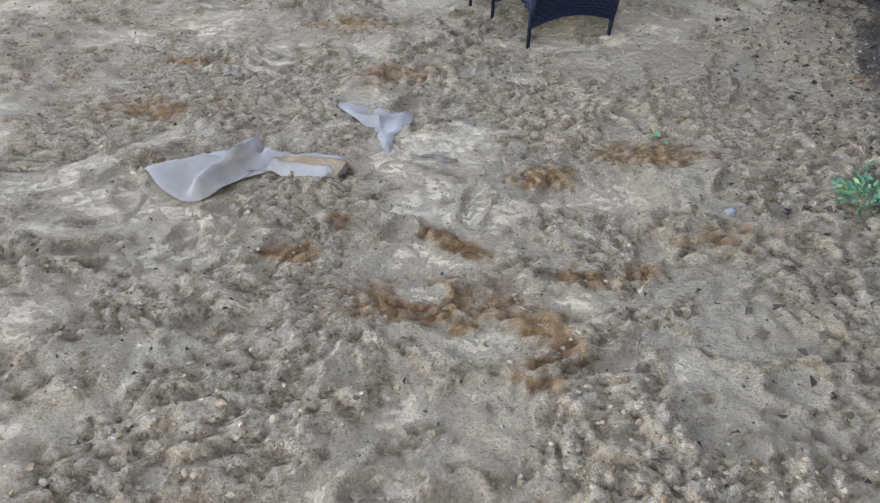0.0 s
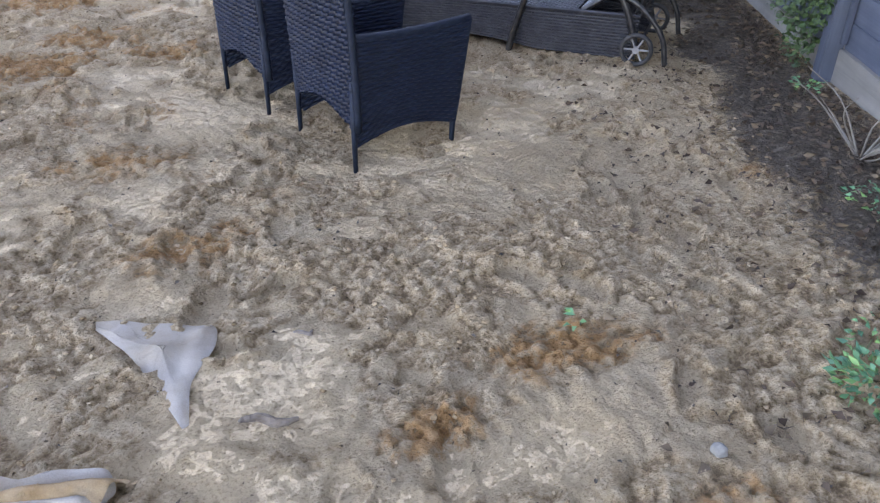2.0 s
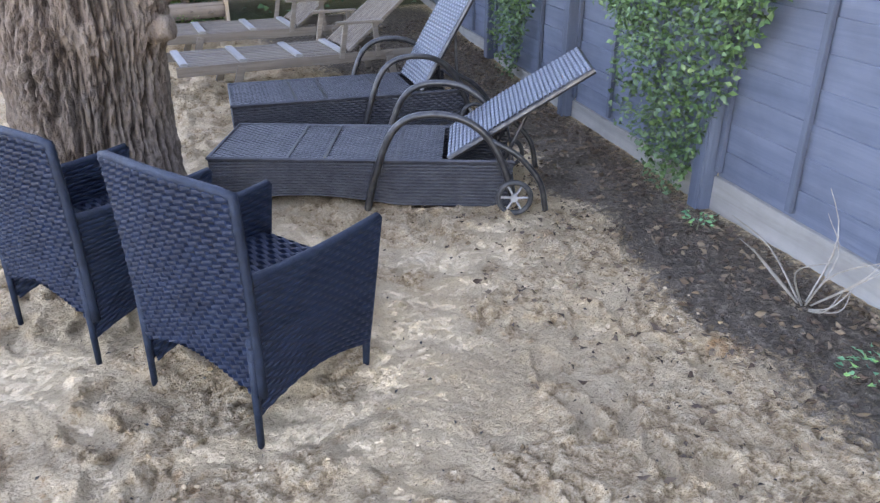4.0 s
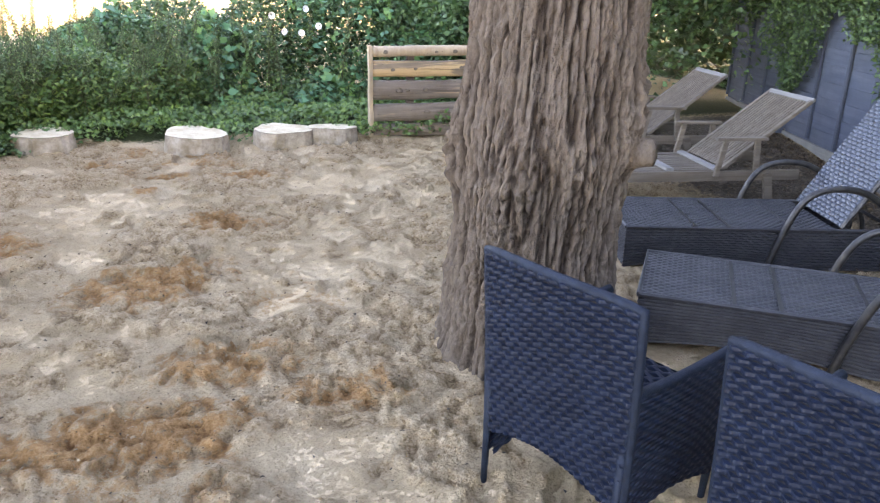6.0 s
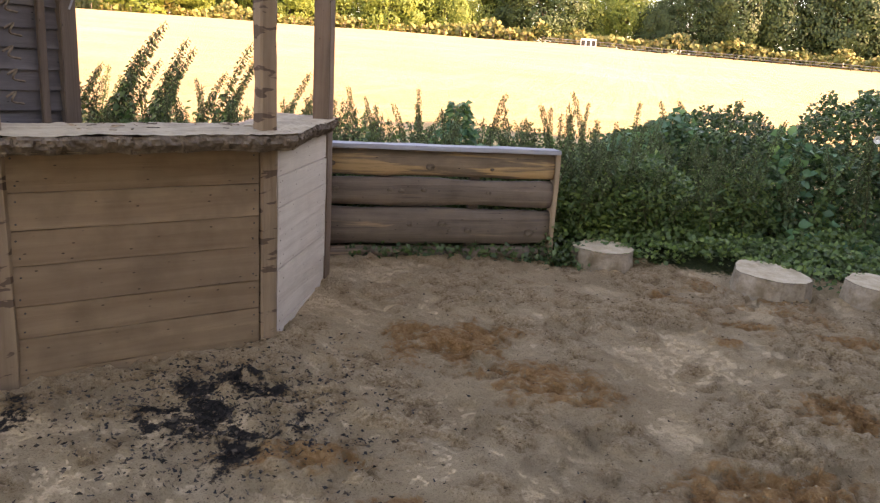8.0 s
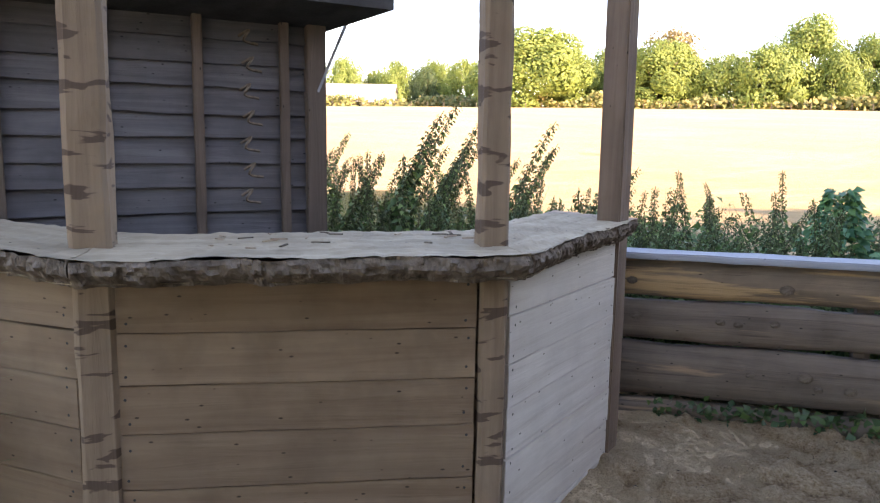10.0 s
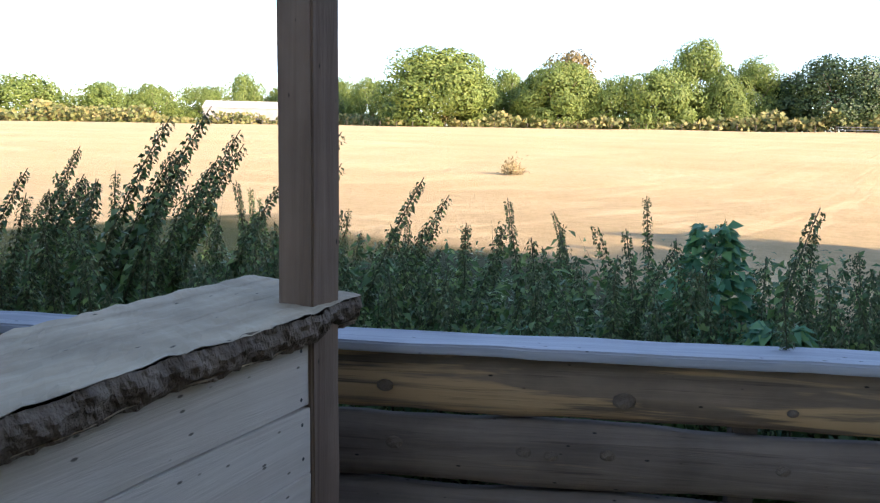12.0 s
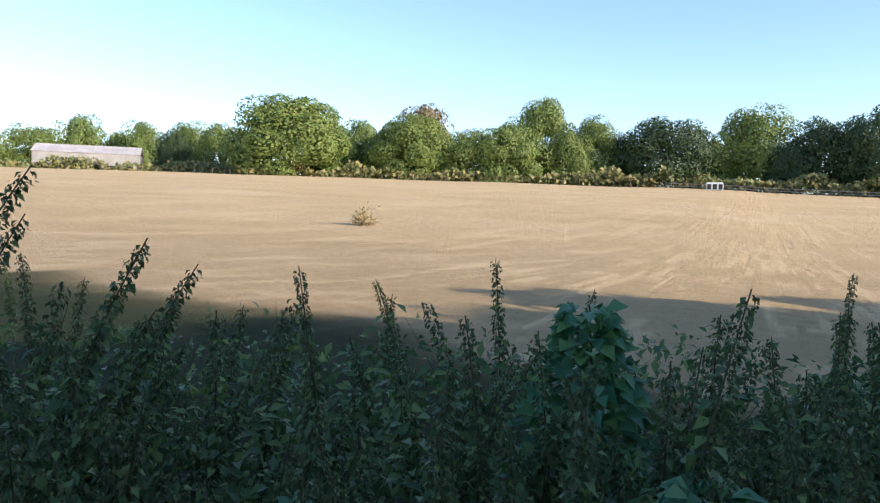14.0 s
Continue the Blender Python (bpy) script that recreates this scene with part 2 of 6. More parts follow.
M_TWIG = plain("twig", (0.10, 0.075, 0.055), (0.24, 0.19, 0.15), 30, 0.9)
M_DRY = leaf_mat("dry_leaf", (0.049, 0.028, 0.017), (0.091, 0.056, 0.032), (0.175, 0.119, 0.070), 0.8, 0.1)
M_STEM = plain("green_stem", (0.06, 0.075, 0.03), (0.11, 0.10, 0.06), 30, 0.7)
M_NETTLE = leaf_mat("nettle_leaf", (0.058, 0.130, 0.047), (0.108, 0.200, 0.060), (0.23, 0.33, 0.09), 0.38, 0.35)
M_SEED = leaf_mat("nettle_seed", (0.052, 0.082, 0.036), (0.090, 0.122, 0.052), (0.17, 0.19, 0.085), 0.7, 0.25)
M_IVY = leaf_mat("ivy_leaf", (0.031, 0.066, 0.024), (0.055, 0.115, 0.039), (0.109, 0.186, 0.055), 0.38, 0.25)
# brighter copy of the ivy leaf: light on the strip put into its colour
M_GROUNDIVY = leaf_mat("lit_ground_ivy_leaf", (0.055, 0.115, 0.035), (0.10, 0.19, 0.052), (0.19, 0.29, 0.075), 0.4, 0.3)
M_BRAMBLE = leaf_mat("bramble_leaf", (0.034, 0.082, 0.034), (0.068, 0.144, 0.051), (0.128, 0.221, 0.076), 0.42, 0.25)
M_SAP = leaf_mat("sapling_leaf", (0.065, 0.195, 0.111), (0.104, 0.273, 0.130), (0.195, 0.364, 0.104), 0.4, 0.3)
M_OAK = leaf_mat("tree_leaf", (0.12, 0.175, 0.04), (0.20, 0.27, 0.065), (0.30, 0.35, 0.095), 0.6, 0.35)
M_OAKY = leaf_mat("tree_leaf_yellow", (0.16, 0.13, 0.05), (0.26, 0.19, 0.08), (0.34, 0.26, 0.12), 0.6, 0.2)
# darker copy of tree_leaf; on the far wood its shade sits in the colour
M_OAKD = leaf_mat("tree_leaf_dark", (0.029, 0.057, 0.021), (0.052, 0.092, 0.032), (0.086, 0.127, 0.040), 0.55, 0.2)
M_FLOWER = plain("white_petal", (0.80, 0.80, 0.80), (0.86, 0.86, 0.84), 20, 0.6)
M_ROOF = plain("roof_sheet", (0.42, 0.38, 0.36), (0.56, 0.52, 0.50), 0.4, 0.6)
M_BARNW = plain("barn_wall", (0.30, 0.28, 0.26), (0.42, 0.40, 0.37), 0.5, 0.8)
M_BOXW = plain("white_paint", (0.74, 0.74, 0.73), (0.82, 0.82, 0.81), 2, 0.6)
# near-black for nail heads and for shade painted in place of openings
M_DARKW = plain("nail_and_shade_black", (0.03, 0.03, 0.03), (0.05, 0.05, 0.05), 2, 0.8)
M_FELT = plain("dark_felt", (0.035, 0.034, 0.036), (0.07, 0.068, 0.07), 6, 0.9)


# ---- mesh helpers ----
def part(name, bm, material, parent=None, label="", smooth=False):
    me = bpy.data.meshes.new(name)
    bm.to_mesh(me)
    bm.free()
    me.materials.append(material)
    if material in (M_RATTAN, M_RATB):
        me.materials.append(M_GAP)
    if smooth:
        me.polygons.foreach_set("use_smooth", [True] * len(me.polygons))
    ob = new(name, me)
    if parent:
        ob.parent = parent
    if label:
        ob["label"] = label
    return ob


def raw(name, verts, faces, material, parent=None, smooth=False):
    me = bpy.data.meshes.new(name)
    me.from_pydata(verts if isinstance(verts, list) else verts.tolist(), [], faces if isinstance(faces, list) else faces.tolist())
    me.materials.append(material)
    if smooth:
        me.polygons.foreach_set("use_smooth", [True] * len(me.polygons))
    ob = new(name, me)
    if parent:
        ob.parent = parent
    return ob


def thing(name, m, label, category, group=""):
    ob = new(name)
    ob.empty_display_size = 0.1
    ob.matrix_world = m
    return tagged(ob, label, category, group)


def block(sx, sy, sz, m=None, bevel=0.004, rough=0.0, cuts=0, seed=0):
    """A bevelled block, centred, slightly uneven where asked."""
    bm = bmesh.new()
    bmesh.ops.create_cube(bm, size=1, matrix=Matrix.Diagonal((sx, sy, sz, 1)))
    if cuts:
        axis = max(range(3), key=lambda k: (sx, sy, sz)[k])
        edges = [e for e in bm.edges if abs((e.verts[0].co - e.verts[1].co).normalized()[axis]) > 0.9]
        bmesh.ops.subdivide_edges(bm, edges=edges, cuts=cuts, use_grid_fill=True)
    if bevel:
        bmesh.ops.bevel(bm, geom=[e for e in bm.edges if e.calc_face_angle(0) > 0.5], offset=bevel, segments=2, affect="EDGES")
    if rough:
        for v in bm.verts:
            v.co += noise.noise_vector(v.co * 4.0 + Vector((seed, seed * 2, 7))) * rough
    if m:
        bm.transform(m)
    return bm


def tube_bm(points, radii, sides=8, closed=False):
    bm = bmesh.new()
    pts = [Vector(p) for p in points]
    if isinstance(radii, (float, int)):
        radii = [radii] * len(pts)
    rings = []
    side = None
    for k, p in enumerate(pts):
        d = (pts[min(k + 1, len(pts) - 1)] - pts[max(k - 1, 0)]).normalized()
        if side is None:
            side = d.orthogonal().normalized()
        side = (side - d * side.dot(d)).normalized()
        other = d.cross(side)
        rings.append([bm.verts.new(p + (side * math.cos(a) + other * math.sin(a)) * radii[k]) for a in (2 * math.pi * j / sides for j in range(sides))])
    for a, b in zip(rings, rings[1:]):
        for j in range(sides):
            bm.faces.new((a[j], a[(j + 1) % sides], b[(j + 1) % sides], b[j]))
    bm.faces.new(list(reversed(rings[0])))
    bm.faces.new(rings[-1])
    return bm


def smooth_curve(ctrl, n=8):
    """Catmull-Rom through the control points."""
    c = [Vector(p) for p in ctrl]
    c = [2 * c[0] - c[1]] + c + [2 * c[-1] - c[-2]]
    out = []
    for k in range(1, len(c) - 2):
        for j in range(n):
            t = j / n
            a, b, d, e = c[k - 1], c[k], c[k + 1], c[k + 2]
            out.append(0.5 * ((2 * b) + (d - a) * t + (2 * a - 5 * b + 4 * d - e) * t * t + (3 * b - a - 3 * d + e) * t ** 3))
    out.append(c[-2])
    return out


def leaves(name, pos, direc, length, width, material, parent=None, rng=None, fold=0.25, face=None):
    """Many small leaves, each a folded pointed blade of four triangles."""
    pos, direc = np.asarray(pos, float), np.asarray(direc, float)
    n = len(pos)
    d = direc / (np.linalg.norm(direc, axis=1, keepdims=True) + 1e-9)
    r = rng.normal(size=(n, 3))
    if face is not None:
        r = np.asarray(face, float) + 0.45 * r
    s = np.cross(d, r)
    s /= np.linalg.norm(s, axis=1, keepdims=True) + 1e-9
    u = np.cross(s, d)
    L = (np.broadcast_to(length, n))[:, None]
    W = (np.broadcast_to(width, n))[:, None]
    a = pos
    m = pos + d * L * 0.42 + u * L * 0.06
    t = pos + d * L - u * L * 0.12
    l = m + s * W * 0.5 + u * W * fold
    q = m - s * W * 0.5 + u * W * fold
    v = np.stack([a, l, m, q, t], 1).reshape(-1, 3)
    base = np.arange(n)[:, None] * 5
    f = np.concatenate([base + np.array(k) for k in ([0, 2, 1], [0, 3, 2], [1, 2, 4], [2, 3, 4])])
    me = bpy.data.meshes.new(name)
    me.vertices.add(len(v))
    me.vertices.foreach_set("co", v.ravel())
    me.loops.add(len(f) * 3)
    me.loops.foreach_set("vertex_index", f.ravel())
    me.polygons.add(len(f))
    me.polygons.foreach_set("loop_start", np.arange(len(f)) * 3)
    me.polygons.foreach_set("loop_total", np.full(len(f), 3))
    me.materials.append(material)
    me.update(calc_edges=True)
    ob = new(name, me)
    if parent:
        ob.parent = parent
    return ob


TABLES = {}


def lattice(x, y, scale, seed):
    """Smooth value noise in 0 to 1 on arrays."""
    if seed not in TABLES:
        TABLES[seed] = np.random.default_rng(seed).random((256, 256))
    table = TABLES[seed]
    u, v = x / scale + 1000.3, y / scale + 1000.7
    i, j = np.floor(u).astype(int), np.floor(v).astype(int)
    a, b = u - i, v - j
    a, b = a * a * (3 - 2 * a), b * b * (3 - 2 * b)
    g = lambda p, q: table[p % 256, q % 256]
    return (g(i, j) * (1 - a) + g(i + 1, j) * a) * (1 - b) + (g(i, j + 1) * (1 - a) + g(i + 1, j + 1) * a) * b


def grains(x, y, cell, seed):
    """Heights in 0 to 1 of round crumbs scattered one to a cell."""
    r = np.random.default_rng(seed).random((3, 256, 256))
    u, v = x / cell + 2000.0, y / cell + 2000.0
    i, j = np.floor(u).astype(int), np.floor(v).astype(int)
    out = np.zeros_like(u)
    for a in (-1, 0, 1):
        for b in (-1, 0, 1):
            p, q = (i + a) % 256, (j + b) % 256
            d2 = (u - i - a - r[0, p, q]) ** 2 + (v - j - b - r[1, p, q]) ** 2
            k = 0.35 + 0.5 * r[2, p, q]
            out = np.maximum(out, k * np.sqrt(np.clip(1 - d2 / k ** 2, 0, 1)))
    return out / 0.85


def fence_x(y):
    return 3.08 + 0.40 * (y - 3.9)


def soft(v, k=0.5):
    return k * np.log1p(np.exp(np.clip(v / k, -40, 40)))


def level(x, y):
    """Height of the ground without its small relief."""
    x, y = np.asarray(x, float), np.asarray(y, float)
    z = 0.055 * soft(np.minimum(y, 11.5) - 6.4, 0.4) + 0.045 * soft(np.minimum(-x, 5.5) - 0.3, 0.4) + 0.045 * soft(4.0 - np.maximum(y, -3), 0.4)
    d = (x + 2.8) * -0.5 + (y - 8.6) * 0.866
    far = soft(d - 27, 3.0)
    z = z + 0.068 * np.minimum(far, 170.0)
    return z


def floor_z(x, y):
    return float(level(x, y))


# ---- ground ----
SURFACE = {}


def surface_z(x, y):
    """Height of the sand with its relief."""
    gx, gy, z = SURFACE["xs"], SURFACE["ys"], SURFACE["z"]
    x, y = np.asarray(x, float), np.asarray(y, float)
    i, j = np.clip(np.searchsorted(gx, x) - 1, 0, len(gx) - 2), np.clip(np.searchsorted(gy, y) - 1, 0, len(gy) - 2)
    a, b = (x - gx[i]) / (gx[i + 1] - gx[i]), (y - gy[j]) / (gy[j + 1] - gy[j])
    return (z[j, i] * (1 - a) + z[j, i + 1] * a) * (1 - b) + (z[j + 1, i] * (1 - a) + z[j + 1, i + 1] * a) * b


def axis_steps(lo, hi, step, far_lo, far_hi):
    mid = list(np.arange(lo, hi, step))
    out, s = [], step
    p = hi
    while p < far_hi:
        out.append(p)
        s *= 1.13
        p += s
    low, s, p = [], step, lo
    while p > far_lo:
        s *= 1.13
        p -= s
        low.append(p)
    return np.array(low[::-1] + mid + out + [far_hi + 400])


def build_ground():
    rng = np.random.default_rng(5)
    np.seterr(over="ignore")
    xs = axis_steps(-5.2, 3.7, 0.022, -420, 420)
    ys = axis_steps(0.3, 10.5, 0.022, -120, 420)
    # finer where the walk begins
    xs = np.concatenate([xs[xs < -1.5], np.arange(-1.5, 2.2, 0.0115), xs[xs >= 2.2]])
    ys = np.concatenate([ys[ys < 0.6], np.arange(0.6, 4.4, 0.0115), ys[ys >= 4.4]])
    X, Y = np.meshgrid(xs, ys)
    Z = level(X, Y)
    yard = 1 / (1 + np.exp(-(10.4 - Y) * 5)) / (1 + np.exp(-(fence_x(Y) - X) * 6)) / (1 + np.exp(-(X + 7) * 3)) / (1 + np.exp(-(Y + 3) * 3))
    ed = fence_x(Y) - X
    soil_w = 0.74 - 0.45 / (1 + np.exp((Y - 2.1) * 4)) + 0.3 * (lattice(X, Y, 0.5, 3) - 0.5)
    soil = 1 / (1 + np.exp(-(soil_w - ed) * 8))
    soil = np.maximum(soil, 1 / (1 + np.exp(-(X - 3.0) * 4)) / (1 + np.exp(-(Y - 7.4) * 4)))
    green = 1 / (1 + np.exp(-(Y - 10.35 - 0.3 * (lattice(X, Y, 0.6, 9) - 0.5)) * 7))
    bar_line = 9.99 + 0.495 * (X + 2.2)
    green = np.maximum(green, 1 / (1 + np.exp(-(Y - bar_line - 0.15) * 8)) * (X < -1.9))
    field = 1 / (1 + np.exp(-(Y - 14.2 + 0.35 * (X + 3) + 0.8 * (lattice(X, Y, 2.0, 12) - 0.5)) * 3))
    field = np.where((X > 6.5) & (Y < 30), 0.0, field)
    field = np.where(X < -14, 1.0, field)
    green = green * (1 - field)
    # trampled sand: smooth trodden plates between patches of crumbs
    amp = np.clip(yard * (1 - 0.5 * soil), 0, 1)
    U, V = X * 0.8 + Y * 0.6 + 0.12 * lattice(X, Y, 0.2, 35), Y * 0.8 - X * 0.6 + 0.12 * lattice(X, Y, 0.2, 36)
    patchy = 0.42 * lattice(U, V, 0.62, 24) + 0.30 * lattice(V, U, 0.21, 29) + 0.28 * lattice(U + 0.3 * V, V, 0.085, 30)
    crumbly = np.clip((patchy - 0.41) * 6.5, 0, 1)
    crumbly = np.maximum(crumbly, np.clip((X - 0.35 - 0.1 * Y) * 1.5, 0, 1) * np.clip((4.2 - Y) * 1.0, 0, 1) * np.clip(0.35 + 1.1 * lattice(U, V, 0.13, 38), 0, 1))
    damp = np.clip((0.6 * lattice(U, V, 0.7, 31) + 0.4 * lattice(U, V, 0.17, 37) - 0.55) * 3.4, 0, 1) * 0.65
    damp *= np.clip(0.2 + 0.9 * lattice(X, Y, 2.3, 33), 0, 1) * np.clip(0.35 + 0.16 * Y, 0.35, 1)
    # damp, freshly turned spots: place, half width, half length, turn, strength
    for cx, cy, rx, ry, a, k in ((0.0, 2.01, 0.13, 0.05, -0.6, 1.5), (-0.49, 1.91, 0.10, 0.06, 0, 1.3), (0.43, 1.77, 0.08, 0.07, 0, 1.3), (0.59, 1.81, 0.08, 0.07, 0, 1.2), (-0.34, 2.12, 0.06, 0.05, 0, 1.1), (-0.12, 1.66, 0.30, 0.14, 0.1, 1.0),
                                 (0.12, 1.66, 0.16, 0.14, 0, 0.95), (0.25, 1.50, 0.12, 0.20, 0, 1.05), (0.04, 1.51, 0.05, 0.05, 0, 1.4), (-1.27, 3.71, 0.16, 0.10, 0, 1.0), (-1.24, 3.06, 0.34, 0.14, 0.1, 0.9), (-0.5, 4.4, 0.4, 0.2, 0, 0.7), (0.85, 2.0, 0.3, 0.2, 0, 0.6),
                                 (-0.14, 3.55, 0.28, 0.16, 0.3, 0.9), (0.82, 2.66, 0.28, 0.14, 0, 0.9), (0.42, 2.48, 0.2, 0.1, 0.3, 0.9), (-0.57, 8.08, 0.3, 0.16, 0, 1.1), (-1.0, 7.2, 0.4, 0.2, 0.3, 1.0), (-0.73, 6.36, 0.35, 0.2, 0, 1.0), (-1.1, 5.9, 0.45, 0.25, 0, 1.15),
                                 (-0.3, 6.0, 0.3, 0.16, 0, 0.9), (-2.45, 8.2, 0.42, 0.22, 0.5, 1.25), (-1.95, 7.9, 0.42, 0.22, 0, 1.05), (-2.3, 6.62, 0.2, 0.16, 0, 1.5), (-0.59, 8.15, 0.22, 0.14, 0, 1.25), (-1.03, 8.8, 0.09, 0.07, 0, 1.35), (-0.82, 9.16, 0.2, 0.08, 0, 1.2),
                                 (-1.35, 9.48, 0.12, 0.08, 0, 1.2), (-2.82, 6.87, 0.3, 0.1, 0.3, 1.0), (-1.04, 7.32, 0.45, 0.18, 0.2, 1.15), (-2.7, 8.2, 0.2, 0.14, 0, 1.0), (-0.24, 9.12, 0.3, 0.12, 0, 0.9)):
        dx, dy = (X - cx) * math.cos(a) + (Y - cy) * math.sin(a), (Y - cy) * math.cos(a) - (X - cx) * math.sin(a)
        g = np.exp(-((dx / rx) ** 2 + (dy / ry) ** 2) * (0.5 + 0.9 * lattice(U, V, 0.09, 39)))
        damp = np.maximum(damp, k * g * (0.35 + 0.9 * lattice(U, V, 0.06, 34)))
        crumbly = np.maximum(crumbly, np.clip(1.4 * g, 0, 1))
    # smooth plates and soles pressed into it
    for cx, cy, rx, ry, a in ((0.28, 1.75, 0.055, 0.055, 0), (0.35, 1.66, 0.06, 0.09, 0.5), (0.22, 2.2, 0.14, 0.07, -0.3), (0.62, 2.28, 0.16, 0.08, 0.1), (-0.08, 1.72, 0.07, 0.06, 0), (-2.1, 8.24, 0.15, 0.13, 0), (-1.4, 7.75, 0.12, 0.2, 0.3), (0.12, 1.45, 0.12, 0.06, 0)):
        dx, dy = (X - cx) * math.cos(a) + (Y - cy) * math.sin(a), (Y - cy) * math.cos(a) - (X - cx) * math.sin(a)
        g = np.exp(-(((dx / rx) ** 2 + (dy / ry) ** 2) * (0.6 + 0.8 * lattice(U, V, 0.05, 39))) ** 2)
        crumbly *= 1 - g
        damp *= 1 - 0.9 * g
    rel = 0.040 * (lattice(X, Y, 0.60, 21) - 0.5) + 0.026 * (lattice(X, Y * 1.4, 0.23, 22) - 0.5) + 0.016 * (lattice(X + Y * 0.4, Y, 0.10, 23) - 0.5)
    for _ in range(520):
        cx, cy = rng.uniform(-4.6, 3.0), rng.uniform(0.9, 10.2)
        a, ln, wd = rng.uniform(0, 6.3), rng.uniform(0.05, 0.13), rng.uniform(0.035, 0.055)
        dep = rng.uniform(0.010, 0.028)
        w = np.where((np.abs(xs - cx) < 0.4))[0]
        h = np.where((np.abs(ys - cy) < 0.4))[0]
        if len(w) == 0 or len(h) == 0:
            continue
        sl = np.ix_(h, w)
        dx, dy = X[sl] - cx, Y[sl] - cy
        p, q = dx * math.cos(a) + dy * math.sin(a), -dx * math.sin(a) + dy * math.cos(a)
        r2 = ((p / ln) ** 2 + (q / wd) ** 2) * (0.45 + 1.1 * lattice(X[sl], Y[sl], 0.05, 28))
        inside = np.exp(-r2 ** 2.5)
        rim = np.exp(-((np.sqrt(r2) - 1.3) / 0.25) ** 2)
        rel[sl] += -dep * inside + dep * 0.45 * rim
        crumbly[sl] = np.clip(crumbly[sl] * (1 - 0.8 * inside) + 0.6 * rim * lattice(X[sl], Y[sl], 0.07, 40), 0, 1)
    lump = lattice(X + 0.3 * Y, Y, 0.042, 26)
    far_on = np.clip((Y - 4.0) / 1.5, 0, 1)
    g1, g2, g3 = grains(U, V, 0.040, 51), grains(V, U, 0.024, 52), grains(U, V * 1.3, 0.085, 53)
    # crumb height; the ground colour paints shade into the gaps by it
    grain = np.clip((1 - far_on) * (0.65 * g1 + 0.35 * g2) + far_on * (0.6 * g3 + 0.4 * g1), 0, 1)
    rel += crumbly * ((1 - 0.4 * far_on) * (0.022 * g1 + 0.011 * g2) + 0.034 * far_on * g3 - 0.008) + 0.016 * crumbly * (lump - 0.5)
    rel += (1 - crumbly) * (0.006 * (lump - 0.5) + 0.004 * g1)
    burn = 1.25 * np.exp(-(((X + 3.22 + 0.35 * (Y - 7.1)) / 0.42) ** 2 + ((Y - 7.1) / 0.42) ** 2)) * (0.08 + 1.2 * lattice(X, Y, 0.13, 41) * (0.3 + lattice(X, Y, 0.05, 43)))
    burn = np.maximum(burn, 0.55 * np.exp(-(((X + 4.1) / 0.6) ** 2 + ((Y - 6.75) / 0.25) ** 2)) * lattice(X, Y, 0.1, 42) * 1.4)
    Z = Z + rel * amp + (1 - yard) * (1 - field) * 0.05 * (lattice(X, Y, 0.4, 44) - 0.5) + field * 0.08 * (lattice(X, Y, 3.0, 45) - 0.5) * np.exp(-(np.hypot(X + 3, Y - 9) / 11) ** 2)
    SURFACE.update(xs=xs, ys=ys, z=Z)
    ny, nx = X.shape
    verts = np.stack([X, Y, Z], -1).reshape(-1, 3)
    i = (np.arange(ny - 1)[:, None] * nx + np.arange(nx - 1)[None]).ravel()
    faces = np.stack([i, i + 1, i + nx + 1, i + nx], 1)
    me = bpy.data.meshes.new("ground")
    me.vertices.add(len(verts))
    me.vertices.foreach_set("co", verts.ravel())
    me.loops.add(len(faces) * 4)
    me.loops.foreach_set("vertex_index", faces.ravel())
    me.polygons.add(len(faces))
    me.polygons.foreach_set("loop_start", np.arange(len(faces)) * 4)
    me.polygons.foreach_set("loop_total", np.full(len(faces), 4))
    me.polygons.foreach_set("use_smooth", np.ones(len(faces), bool))
    me.update(calc_edges=True)
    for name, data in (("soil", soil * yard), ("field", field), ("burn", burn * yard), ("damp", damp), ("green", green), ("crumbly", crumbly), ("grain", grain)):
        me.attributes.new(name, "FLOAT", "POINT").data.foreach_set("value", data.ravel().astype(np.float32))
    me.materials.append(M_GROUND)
    return tagged(new("ground", me), "trampled pale sand yard running out to a dry straw-coloured field", "ground", kind="structure")


build_ground()


# ---- bar ----
P1, P2, P3 = Vector((-4.16, 6.94, 0.22)), Vector((-3.39, 7.80, 0.24)), Vector((-3.515, 8.80, 0.26))
P0 = Vector((-5.25, 6.55, 0.24))
TOP = 1.285


def along(a, b, z=0.0):
    """A frame at the middle of a to b: x along, y to the right-hand back, z up."""
    d = (b - a)
    mid = (a + b) / 2
    return Matrix.Translation((mid.x, mid.y, z)) @ Matrix.Rotation(math.atan2(d.y, d.x), 4, "Z"), Vector((d.x, d.y)).length


